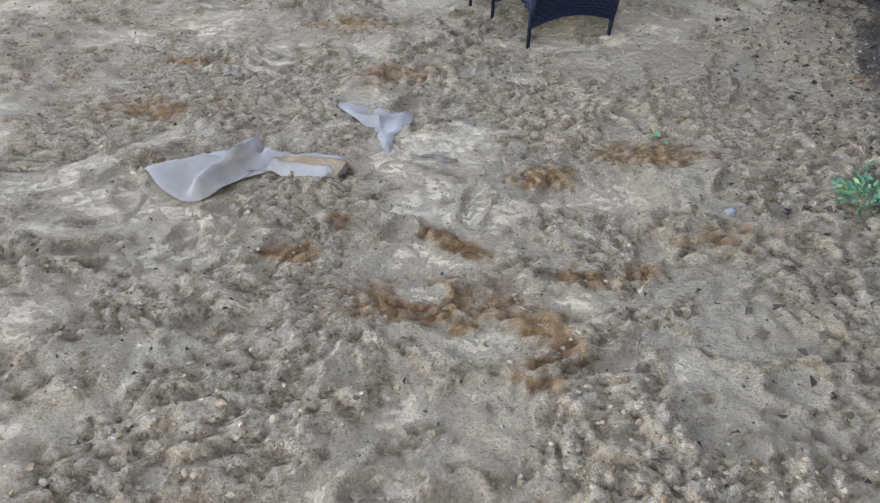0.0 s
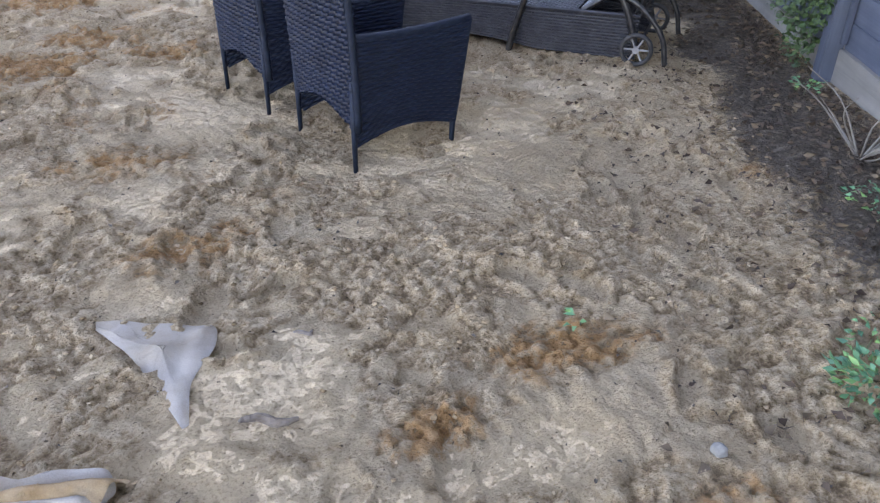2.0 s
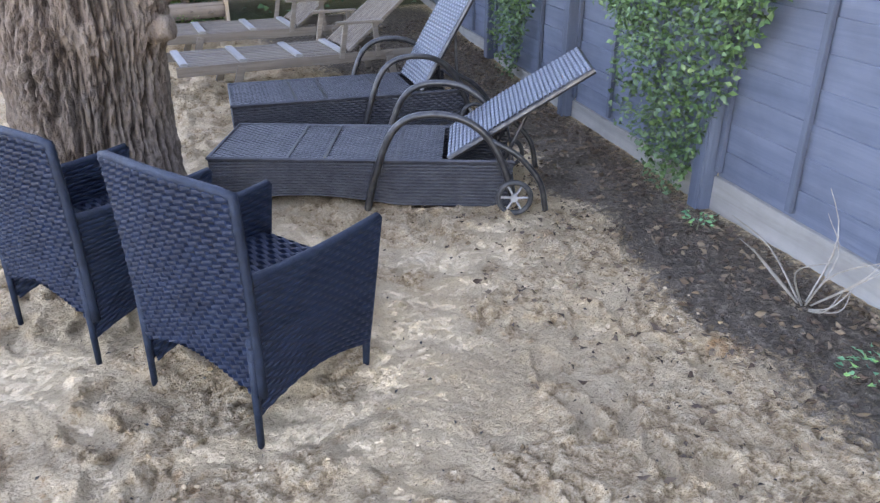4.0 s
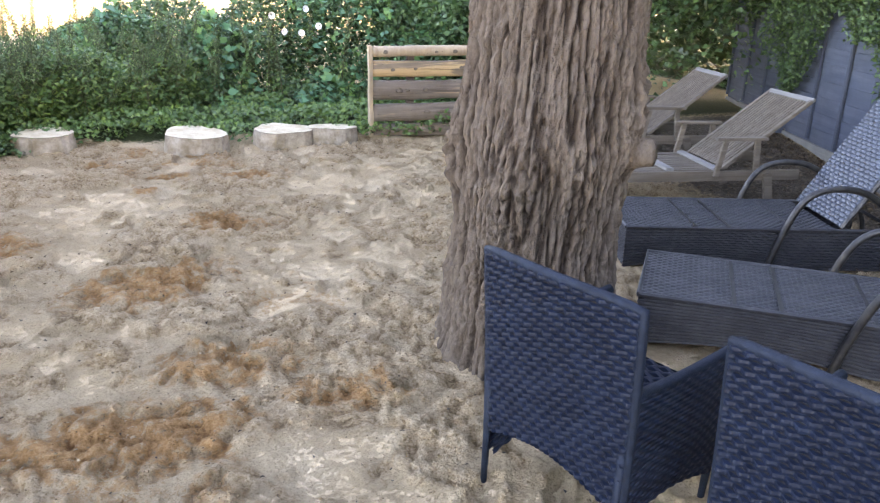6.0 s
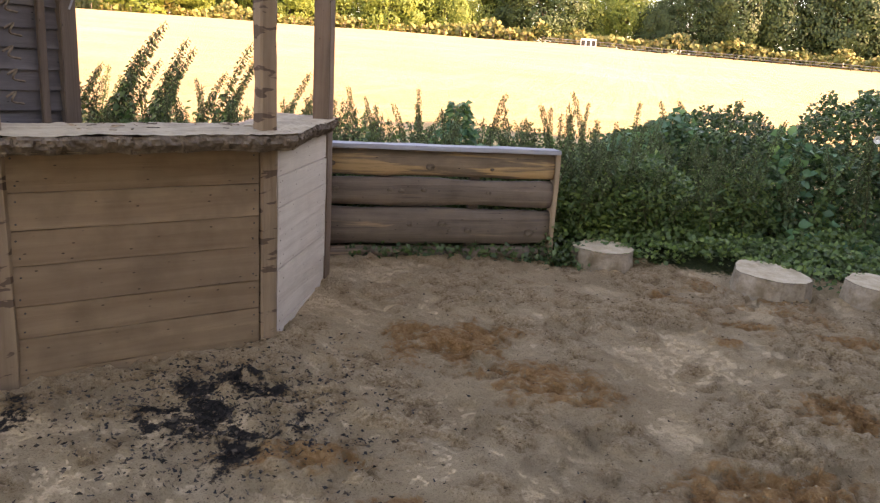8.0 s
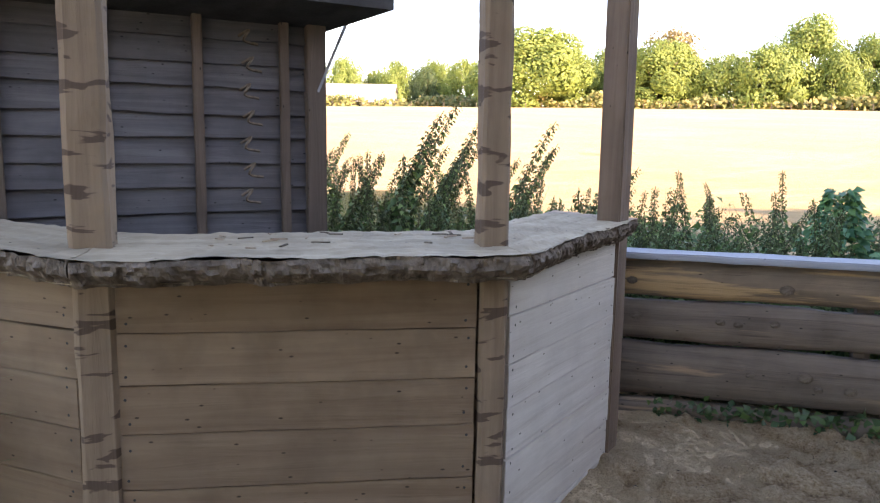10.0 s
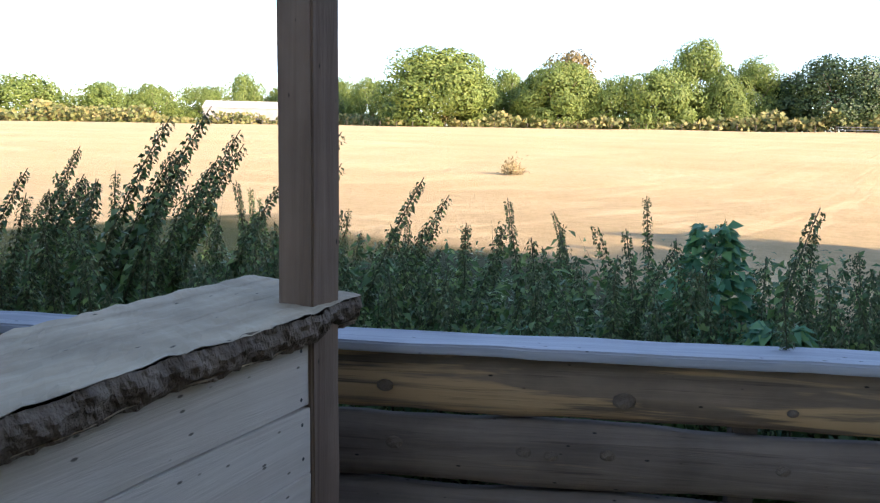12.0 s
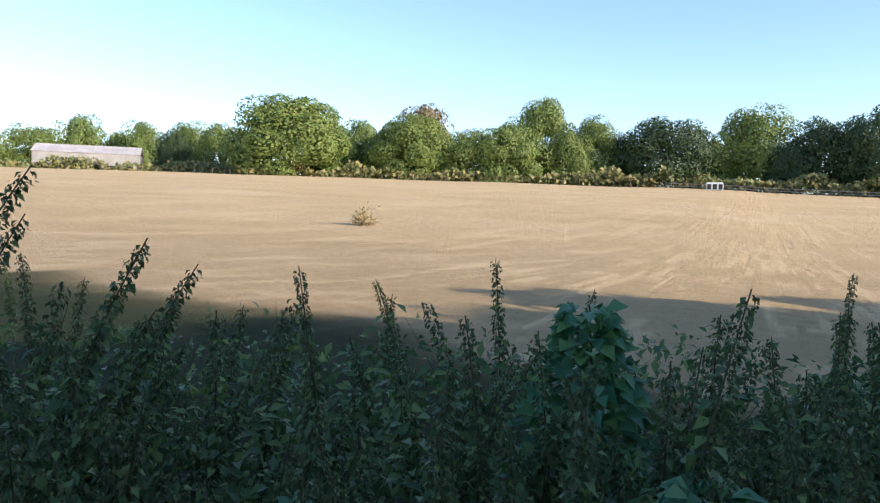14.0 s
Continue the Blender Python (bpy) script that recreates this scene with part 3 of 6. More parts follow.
def rough_post(name, base, size, top, material, seed, parent, lean=(0.0, 0.0), label=""):
    bm = bmesh.new()
    n = 26
    rings = []
    for k in range(n):
        z = base.z - 0.15 + (top - base.z + 0.15) * k / (n - 1)
        w = [size * 0.5 * (1 + 0.14 * noise.noise(Vector((seed + j * 3.1, z * 3.0, 0))) + 0.10 * noise.noise(Vector((seed + j * 5.7, z * 9.0, 4)))) for j in range(8)]
        ring = []
        for j, (cx, cy) in enumerate(((1, 0.75), (0.75, 1), (-0.75, 1), (-1, 0.75), (-1, -0.75), (-0.75, -1), (0.75, -1), (1, -0.75))):
            ring.append(bm.verts.new((base.x + lean[0] * (z - base.z) + cx * w[j], base.y + lean[1] * (z - base.z) + cy * w[j], z)))
        rings.append(ring)
    for a, b in zip(rings, rings[1:]):
        for j in range(8):
            bm.faces.new((a[j], a[(j + 1) % 8], b[(j + 1) % 8], b[j]))
    bm.faces.new(rings[-1])
    bm.transform(Matrix.Translation(-base))
    ob = part(name, bm, material, parent, label)
    ob.matrix_world = Matrix.Translation(base)
    return ob


def bark_flakes():
    """Torn fibres and flakes lying where two counter slabs meet."""
    rng = random.Random(14)
    for k in range(26):
        x, y = (-3.55, 7.78) if k % 2 else (-3.86, 7.3)
        x, y = x + rng.gauss(0, 0.10), y + rng.gauss(0, 0.12)
        ln, w = rng.uniform(0.02, 0.075), rng.uniform(0.004, 0.011)
        bm = block(ln, w, 0.004, None, 0.001, 0.002, 3, k)
        ob = tagged(part("wood_flake", bm, M_POSTW if k % 3 else M_EDGE), "torn splinter of wood lying on the counter", "splinter", "splinters on the counter")
        ob.matrix_world = Matrix.Translation((x, y, TOP + 0.008)) @ Matrix.Rotation(rng.uniform(0, 3.1), 4, "Z")


def build_bar():
    bar = thing("bar_counter", Matrix.Translation((-3.8, 7.6, 0.2)), "rustic timber bar counter with live-edge top and plank front", "bar counter")
    inv = bar.matrix_world.inverted()

    def put(ob, m):
        ob.parent = bar
        ob.matrix_parent_inverse = inv
        ob.matrix_basis = m
        return ob
    rng = random.Random(3)
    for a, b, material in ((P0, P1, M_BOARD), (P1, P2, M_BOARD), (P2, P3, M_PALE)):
        m, ln = along(a, b)
        z0, top = 0.12, TOP - 0.075
        heights = [0.15, 0.165, 0.14, 0.16, 0.15, 0.155, 0.15]
        z = z0
        k = 0
        while z < top - 0.02:
            h = min(heights[k % 7] + rng.uniform(-0.012, 0.012), top - z)
            if top - z - h < 0.04:
                h = top - z
            bm = block(ln - 0.105, 0.022, h - 0.0025, bevel=0.002, rough=0.0035, cuts=10, seed=k * 3 + ln)
            ob = part("board", bm, material)
            put(ob, m @ Matrix.Translation((0, -0.028 + rng.uniform(-0.002, 0.003), z + h / 2)) @ Matrix.Rotation(rng.uniform(-0.004, 0.004), 4, "Y"))
            for sx in (-1, 1):
                for dz in (-0.3, 0.3):
                    nb = bmesh.new()
                    bmesh.ops.create_circle(nb, cap_ends=True, radius=0.0045, segments=8, matrix=Matrix.Rotation(radians(90), 4, "X"))
                    put(part("nail", nb, M_DARKW), m @ Matrix.Translation((sx * (ln / 2 - 0.075 - rng.uniform(0, 0.015)), -0.0425, z + h / 2 + dz * h + rng.uniform(-0.012, 0.012))))
            z += h
            k += 1
    # inner backing
    for a, b in ((P0, P1), (P1, P2), (P2, P3)):
        m, ln = along(a, b)
        put(part("back_board", block(ln - 0.1, 0.02, 0.9, bevel=0.002), M_SHEDB), m @ Matrix.Translation((0, 0.05, 0.68)))
    for k, (p, size, mt, top, lean) in enumerate(((P1, 0.11, M_RUNG, 2.62, (0.0, 0.0)), (P2, 0.088, M_RUNG, 2.62, (-0.012, 0.0)))):
        ob = rough_post("post", p, size, top, mt, k * 11.0, None, lean, "rough debarked timber post with bark patches")
        put(ob, Matrix.Translation(p) @ Matrix.Rotation(radians(-37), 4, "Z"))
    put(part("square_post", block(0.1, 0.1, 2.6, bevel=0.005, rough=0.003, cuts=12), M_DARKP, None, "planed brown square post"), Matrix.Translation((P3.x, P3.y, 1.38)) @ Matrix.Rotation(radians(5), 4, "Z"))
    # live-edge slabs
    tops = [((-5.35, 6.47), (-3.95, 6.78), (-4.36, 7.12), (-5.45, 6.93)), ((-3.95, 6.78), (-3.20, 7.72), (-3.68, 8.02), (-4.36, 7.12)), ((-3.20, 7.72), (-3.458, 8.925), (-3.905, 8.985), (-3.68, 8.02))]
    for k, quad in enumerate(tops):
        a, b, c, d = [Vector((*q, 0)) for q in quad]
        n, w = 64, 18
        bm = bmesh.new()
        grid_t, grid_b = [], []
        outward = ((a - d) + (b - c)).normalized()
        for i in range(n + 1):
            u = i / n
            f, g = a.lerp(b, u), d.lerp(c, u)
            wob = 0.035 * (noise.noise(Vector((f.x * 2.6, f.y * 2.6, 1.7))) + 0.45 * noise.noise(Vector((f.x * 9, f.y * 9, 5))))
            f = f + outward * wob
            rt, rb = [], []
            for j in range(w + 1):
                p = f.lerp(g, j / w)
                dz = 0.007 * noise.noise(Vector((p.x * 5, p.y * 5, 2))) + 0.006 * noise.noise(Vector((p.x * 26, p.y * 26, 9)))
                under = 0.028 * (1 - min(1, j / 1.2)) + 0.012 * noise.noise(Vector((p.x * 14, p.y * 14, 3))) * (j == 0)
                rt.append(bm.verts.new((p.x, p.y, TOP + dz)))
                q = p - outward * under if j == 0 else p
                rb.append(bm.verts.new((q.x, q.y, TOP - 0.068 + 0.008 * noise.noise(Vector((p.x * 8, p.y * 8, 6))))))
            grid_t.append(rt)
            grid_b.append(rb)
        for i in range(n):
            for j in range(w):
                bm.faces.new((grid_t[i][j], grid_t[i + 1][j], grid_t[i + 1][j + 1], grid_t[i][j + 1]))
                bm.faces.new((grid_b[i][j], grid_b[i][j + 1], grid_b[i + 1][j + 1], grid_b[i + 1][j]))
            bm.faces.new((grid_t[i][w], grid_t[i + 1][w], grid_b[i + 1][w], grid_b[i][w]))
        for i in (0, n):
            for j in range(w):
                bm.faces.new((grid_t[i][j], grid_t[i][j + 1], grid_b[i][j + 1], grid_b[i][j]))
        mid = (a + b + c + d) / 4
        m = Matrix.Translation((mid.x, mid.y, TOP)) @ Matrix.Rotation(math.atan2((b - a).y, (b - a).x), 4, "Z")
        bm.transform(m.inverted())
        slab = put(part("counter_top", bm, M_TOPW, None, "thick pale slab, its waney edge still in bark"), m)
        # bark rim
        rim = bmesh.new()
        rows = []
        for i in range(n * 3 + 1):
            u = i / (n * 3)
            f = a.lerp(b, u)
            wob = 0.035 * (noise.noise(Vector((f.x * 2.6, f.y * 2.6, 1.7))) + 0.45 * noise.noise(Vector((f.x * 9, f.y * 9, 5))))
            f = f + outward * wob
            row = []
            for j in range(7):
                s = j / 6
                bulge = 0.014 * math.sin(math.pi * min(1, s * 1.15)) + 0.016 * noise.noise(Vector((f.x * 24, f.y * 24, s * 3))) + 0.012 * noise.noise(Vector((f.x * 60, f.y * 60, s * 7)))
                p = f + outward * (bulge - 0.035 * s * s - 0.004)
                row.append(rim.verts.new((p.x, p.y, TOP - 0.004 - 0.074 * s + 0.008 * noise.noise(Vector((f.x * 11, f.y * 11, 8))))))
            rows.append(row)
        for r0, r1 in zip(rows, rows[1:]):
            for j in range(6):
                rim.faces.new((r0[j], r0[j + 1], r1[j + 1], r1[j]))
        rim.transform(m.inverted())
        part("bark_rim", rim, M_EDGE, slab, "dark flaking bark edge")
    return bar


build_bar()
bark_flakes()


# ---- shed behind the bar ----
def build_shed():
    c = Vector((-5.05, 8.45, 0.0))
    w = Vector((-0.349, -0.937, 0.0))
    shed = thing("shed", Matrix.Translation((c.x, c.y, 0.2)), "weathered grey-brown lap-board shed with vertical battens", "shed")
    inv = shed.matrix_world.inverted()

    def put(ob, m):
        ob.parent, ob.matrix_parent_inverse, ob.matrix_basis = shed, inv, m
        return ob
    ang = math.atan2(-w.y, -w.x)
    rng = random.Random(8)
    ln = 2.6
    mid = c + w * (ln / 2)
    base = Matrix.Translation((mid.x, mid.y, 0)) @ Matrix.Rotation(ang, 4, "Z")
    z = 0.2
    while z < 2.25:
        h = 0.118 + rng.uniform(-0.012, 0.012)
        bm = block(ln, 0.014, h + 0.03, bevel=0.002, rough=0.008, cuts=26, seed=z * 10)
        put(part("board", bm, M_SHED), base @ Matrix.Translation((0, -0.02, z + h / 2)) @ Matrix.Rotation(radians(-10), 4, "X"))
        z += h
    for k in range(7):
        put(part("batten", block(0.045, 0.03, 2.15, bevel=0.004, rough=0.003, cuts=10, seed=k), M_SHEDB), base @ Matrix.Translation((ln / 2 - 0.14 - 0.41 * k, -0.052, 1.25)))
    put(part("corner_post", block(0.1, 0.1, 2.2, bevel=0.005, rough=0.003, cuts=10), M_SHEDB), base @ Matrix.Translation((ln / 2 + 0.02, -0.02, 1.2)))
    m2 = Matrix.Translation(c + Vector((-0.937, 0.349, 0)) * 1.1 + Vector((0, 0, 1.2))) @ Matrix.Rotation(math.atan2(0.349, -0.937), 4, "Z")
    put(part("side_wall", block(2.1, 0.03, 2.1, bevel=0.003), M_SHEDB), m2)
    # roof: low pitch, running from the shed out over the bar
    bm = bmesh.new()
    pts = [(-5.6, 8.42, 2.02), (-4.62, 8.62, 2.21), (-5.55, 5.9, 2.21), (-6.6, 5.9, 2.02)]
    up = [bm.verts.new((x, y, zz + 0.07)) for x, y, zz in pts]
    dn = [bm.verts.new(p) for p in pts]
    bm.faces.new(up)
    bm.faces.new(dn[::-1])
    for k in range(4):
        bm.faces.new((up[k], dn[k], dn[(k + 1) % 4], up[(k + 1) % 4]))
    bmesh.ops.recalc_face_normals(bm, faces=bm.faces)
    put(part("roof", bm, M_FELT), Matrix.Identity(4))
    put(part("brace", block(0.012, 0.02, 0.42, bevel=0.002), M_CAP, None, "thin grey metal roof brace"), Matrix.Translation((c.x + 0.1, c.y + 0.08, 2.02)) @ Matrix.Rotation(ang, 4, "Z") @ Matrix.Rotation(radians(24), 4, "Y"))
    # warped boards and a twining dead stem on the wall
    for k in range(7):
        zz = 1.32 + 0.125 * k
        bm = tube_bm(smooth_curve([(0, 0, 0), (0.05, -0.01, 0.03), (0.02, -0.02, -0.02), (0.09, -0.012, -0.035)], 4), [0.007] * 13, 5)
        put(part("dead_stem", bm, M_TWIG), base @ Matrix.Translation((ln / 2 - 0.36 + 0.015 * (k % 2), -0.05, zz)))
    return shed


build_shed()


# ---- log screens ----
def slab_bm(ln, h, depth, seed):
    """A half-round log with a wavy waney outline, flat behind."""
    bm = bmesh.new()
    n, m = 40, 9
    rows = []
    for i in range(n + 1):
        x = (i / n - 0.5) * ln
        hh = h * (0.985 + 0.13 * noise.noise(Vector((x * 1.6, seed, 0))) + 0.07 * noise.noise(Vector((x * 6, seed, 3))))
        zz = 0.012 * noise.noise(Vector((x * 1.2, seed, 8)))
        row = []
        for j in range(m + 1):
            a = math.pi * j / m
            r = 1 + 0.05 * noise.noise(Vector((x * 5, seed + 3 * math.cos(a), math.sin(a) * 2)))
            row.append(bm.verts.new((x, -depth * math.sin(a) ** 0.7 * r, zz + hh * 0.5 * math.cos(a))))
        rows.append(row)
    for a, b in zip(rows, rows[1:]):
        for j in range(m):
            bm.faces.new((a[j], a[j + 1], b[j + 1], b[j]))
        bm.faces.new((a[0], b[0], b[m], a[m]))
    bm.faces.new(rows[0][::-1])
    bm.faces.new(rows[-1])
    bmesh.ops.recalc_face_normals(bm, faces=bm.faces)
    return bm


def log_screen(name, a, b, z0, logs, cap, label, ends=(False, True)):
    m, ln = along(Vector((*a, 0)), Vector((*b, 0)))
    base = m @ Matrix.Translation((0, 0, z0))
    ob = thing(name, base, label, "log fence", "log fence screens")
    z = 0.0
    rng = random.Random(len(logs) + int(ln * 10))
    for k, (h, gap, material) in enumerate(logs):
        p = part("log", slab_bm(ln - 0.02, h, 0.055 + rng.uniform(-0.008, 0.01), ln * 7 + k * 2.3), material, ob, "", True)
        p.matrix_parent_inverse.identity()
        p.matrix_basis = Matrix.Translation((0, 0, z + h / 2))
        for _ in range(rng.randint(4, 7)):
            bm = bmesh.new()
            r = rng.uniform(0.010, 0.026)
            bmesh.ops.create_icosphere(bm, subdivisions=2, radius=1, matrix=Matrix.Diagonal((r * 1.4, 0.006, r, 1)))
            kn = part("knot", bm, M_EDGE, p, "", True)
            kn.matrix_basis = Matrix.Translation((rng.uniform(-0.45, 0.45) * ln, -0.058, rng.uniform(-0.15, 0.15) * h))
        z += h + gap
    if cap:
        bm = block(ln + 0.03, 0.17, 0.032, bevel=0.006, rough=0.006, cuts=24, seed=ln)
        c = part("cap_plank", bm, cap, ob, "weathered silver-grey cap plank")
        c.matrix_basis = Matrix.Translation((0, -0.01, z + 0.016))
    for s, on in zip((-1, 1), ends):
        if on:
            e = part("end_post", block(0.035, 0.10, z + 0.1, bevel=0.004, rough=0.006, cuts=8, seed=s), M_POSTW, ob, "pale split end post")
            e.matrix_basis = Matrix.Translation((s * (ln / 2 + 0.012), -0.01, z / 2 - 0.05))
    for x in (-0.3, 0.3):
        q = part("back_post", block(0.07, 0.06, z + 0.2, bevel=0.004), M_SHEDB, ob)
        q.matrix_basis = Matrix.Translation((x * ln, 0.035, z / 2 - 0.1))
    return ob


LOGS1 = [(0.10, 0.012, M_LOG), (0.265, 0.012, M_LOG), (0.20, 0.008, M_LOG), (0.19, 0.0, M_LOGO)]
log_screen("log_screen", (-4.82, 8.69), (-2.2, 9.985), 0.28, LOGS1, M_CAP, "low screen of half-round logs under a silver cap plank")
LOGS2 = [(0.13, 0.02, M_LOG), (0.17, 0.03, M_LOG), (0.19, 0.02, M_LOG), (0.16, 0.035, M_LOGO), (0.10, 0.0, M_POSTW)]
log_screen("log_screen", (1.0, 10.22), (2.9, 10.08), 0.2, LOGS2, None, "gappy screen of waney logs with pale top rail", (True, True))


# ---- stumps ----
def stump(x, y, r, h, seed, label, stretch=1.0, turn=0.0):
    z = floor_z(x, y)
    ob = thing("tree_stump", Matrix.Translation((x, y, z)) @ Matrix.Rotation(turn, 4, "Z") @ Matrix.Rotation(0.06 * math.sin(seed * 3), 4, "X") @ Matrix.Rotation(0.05 * math.cos(seed * 5), 4, "Y"), label, "stump", "stumps along the edge of the sand")
    n = 40
    bm, cap = bmesh.new(), bmesh.new()
    rad = [r * (1 + 0.28 * noise.noise(Vector((math.cos(a) * 1.3, math.sin(a) * 1.3, seed))) + 0.06 * noise.noise(Vector((math.cos(a) * 5, math.sin(a) * 5, seed)))) for a in (2 * math.pi * j / n for j in range(n))]
    rings = []
    for k in range(7):
        t = k / 6
        rings.append([bm.verts.new((rad[j] * stretch * (1.08 - 0.08 * t + 0.02 * noise.noise(Vector((j * 0.9, t * 3, seed)))) * math.cos(2 * math.pi * j / n), rad[j] * (1.08 - 0.08 * t) * math.sin(2 * math.pi * j / n), -0.06 + (h + 0.06) * t)) for j in range(n)])
    for a, b in zip(rings, rings[1:]):
        for j in range(n):
            bm.faces.new((a[j], a[(j + 1) % n], b[(j + 1) % n], b[j]))
    part("side", bm, M_BARKS, ob, "grey split side")
    rr = []
    for k in range(6):
        t = 1 - k / 6
        rr.append([cap.verts.new((rad[j] * stretch * 1.0 * t * math.cos(2 * math.pi * j / n), rad[j] * t * math.sin(2 * math.pi * j / n), h + 0.004 + (0.008 * noise.noise(Vector((j * 0.35, k * 0.7, seed))) if k else 0))) for j in range(n)])
    for a, b in zip(rr, rr[1:]):
        for j in range(n):
            cap.faces.new((a[j], a[(j + 1) % n], b[(j + 1) % n], b[j]))
    cap.faces.new(rr[-1])
    part("cut_face", cap, M_STUMP, ob, "pale sawn top")
    return ob


M_BARKS = plain("stump_side", (0.20, 0.15, 0.10), (0.42, 0.35, 0.28), 8, 0.95, 0, 0.8, 0.01, 0.1, 40)
stump(-1.78, 10.12, 0.225, 0.12, 1.0, "sawn tree stump with pale flat top in sand")
stump(-0.63, 10.02, 0.25, 0.14, 5.0, "wide sawn stump with cracked pale top", 1.05)
stump(0.12, 10.08, 0.2, 0.14, 9.0, "low sawn stump leaning on its neighbour", 1.25)
stump(0.60, 10.12, 0.19, 0.13, 14.0, "dark-sided sawn stump beside the log screen", 1.15)


# ---- fence ----
def build_fence():
    d = Vector((0.40, 1.0, 0)).normalized()
    ang = math.atan2(d.y, d.x)
    rng = random.Random(4)
    pitch, k = 1.83, 0
    start = Vector((fence_x(4.44), 4.44, 0))
    for i in range(-3, 4):
        p = start + d * pitch * i
        base = Matrix.Translation((p.x, p.y, floor_z(p.x, p.y))) @ Matrix.Rotation(ang, 4, "Z")
        ob = part("post", block(0.1, 0.1, 1.95, Matrix.Translation((0, 0.02, 0.95)), 0.006, 0.003, 10, i), M_FENCEP)
        panel = thing("garden_fence", base @ Matrix.Translation((pitch / 2, -0.03, 0.0)), "blue-grey painted fence bay with battens and gravel board", "fence", "garden fence")
        ob.parent = panel
        ob.matrix_basis = Matrix.Translation((-pitch / 2, 0.03, 0.0))
        n = 11
        for j in range(n):
            b = part("board", block(pitch - 0.1, 0.012, 0.17, None, 0.002, 0.004, 10, i * 20 + j), M_FENCE, panel)
            b.matrix_basis = Matrix.Translation((0, rng.uniform(-0.001, 0.001), 0.11 + 0.152 * j + 0.08)) @ Matrix.Rotation(radians(-4), 4, "X")
        for j in range(4):
            b = part("batten", block(0.038, 0.025, 1.68, None, 0.003), M_FENCEP, panel)
            b.matrix_basis = Matrix.Translation((-pitch / 2 + 0.08 + j * (pitch - 0.16) / 3, 0.026, 1.0))
        b = part("gravel_board", block(pitch - 0.1, 0.03, 0.26, None, 0.004, 0.003, 10, i), M_CAPD, panel, "pale grey gravel board")
        b.matrix_basis = Matrix.Translation((0, 0.012, 0.0))


M_CAPD = wood("gravel_board", (0.160, 0.148, 0.132), (0.264, 0.248, 0.224), 0, 0.6, stain=0.4, knots=False)
build_fence()


# ---- rattan furniture ----
def weave_bm(shape, nu, nv, amp=0.0035, waves=11, back=0.006):
    """A woven sheet: shape(u, v) gives place and normal; nv strands run along u, over and under the stakes."""
    bm = bmesh.new()
    seg = waves * 8
    cols = []
    for i in range(seg + 1):
        u = i / seg
        col = []
        for r in range(nv):
            wave = math.sin(2 * math.pi * waves * u + (math.pi if r % 2 else 0))
            for w, lift in ((0.06, -1.3), (0.2, 0.1), (0.5, 0.45), (0.8, 0.1), (0.94, -1.3)):
                p, n = shape(u, (r + w) / nv)
                col.append(bm.verts.new(p + n * (amp * wave * (1 if lift > 0 else 0.3) + amp * lift)))
        cols.append(col)
    for i, (a, b) in enumerate(zip(cols, cols[1:])):
        for j in range(len(a) - 1):
            f = bm.faces.new((a[j], a[j + 1], b[j + 1], b[j]))
            wave = math.sin(2 * math.pi * waves * (i + 0.5) / seg + (math.pi if (j // 5) % 2 else 0))
            # gaps and the lowest under-passes get the near-black painted shade
            f.material_index = 1 if j % 5 == 4 or wave < -0.93 else 0
    return bm


M_RIM = plain("dark_rattan_binding", (0.004, 0.008, 0.016), (0.011, 0.019, 0.034), 40, 0.6, 0, 0.6, 0.004, 0.2, 220)
# near-black for weave gaps, their shade put into the colour
M_GAP = plain("weave_gap_shade", (0.006, 0.006, 0.008), (0.012, 0.012, 0.014), 20, 0.8)


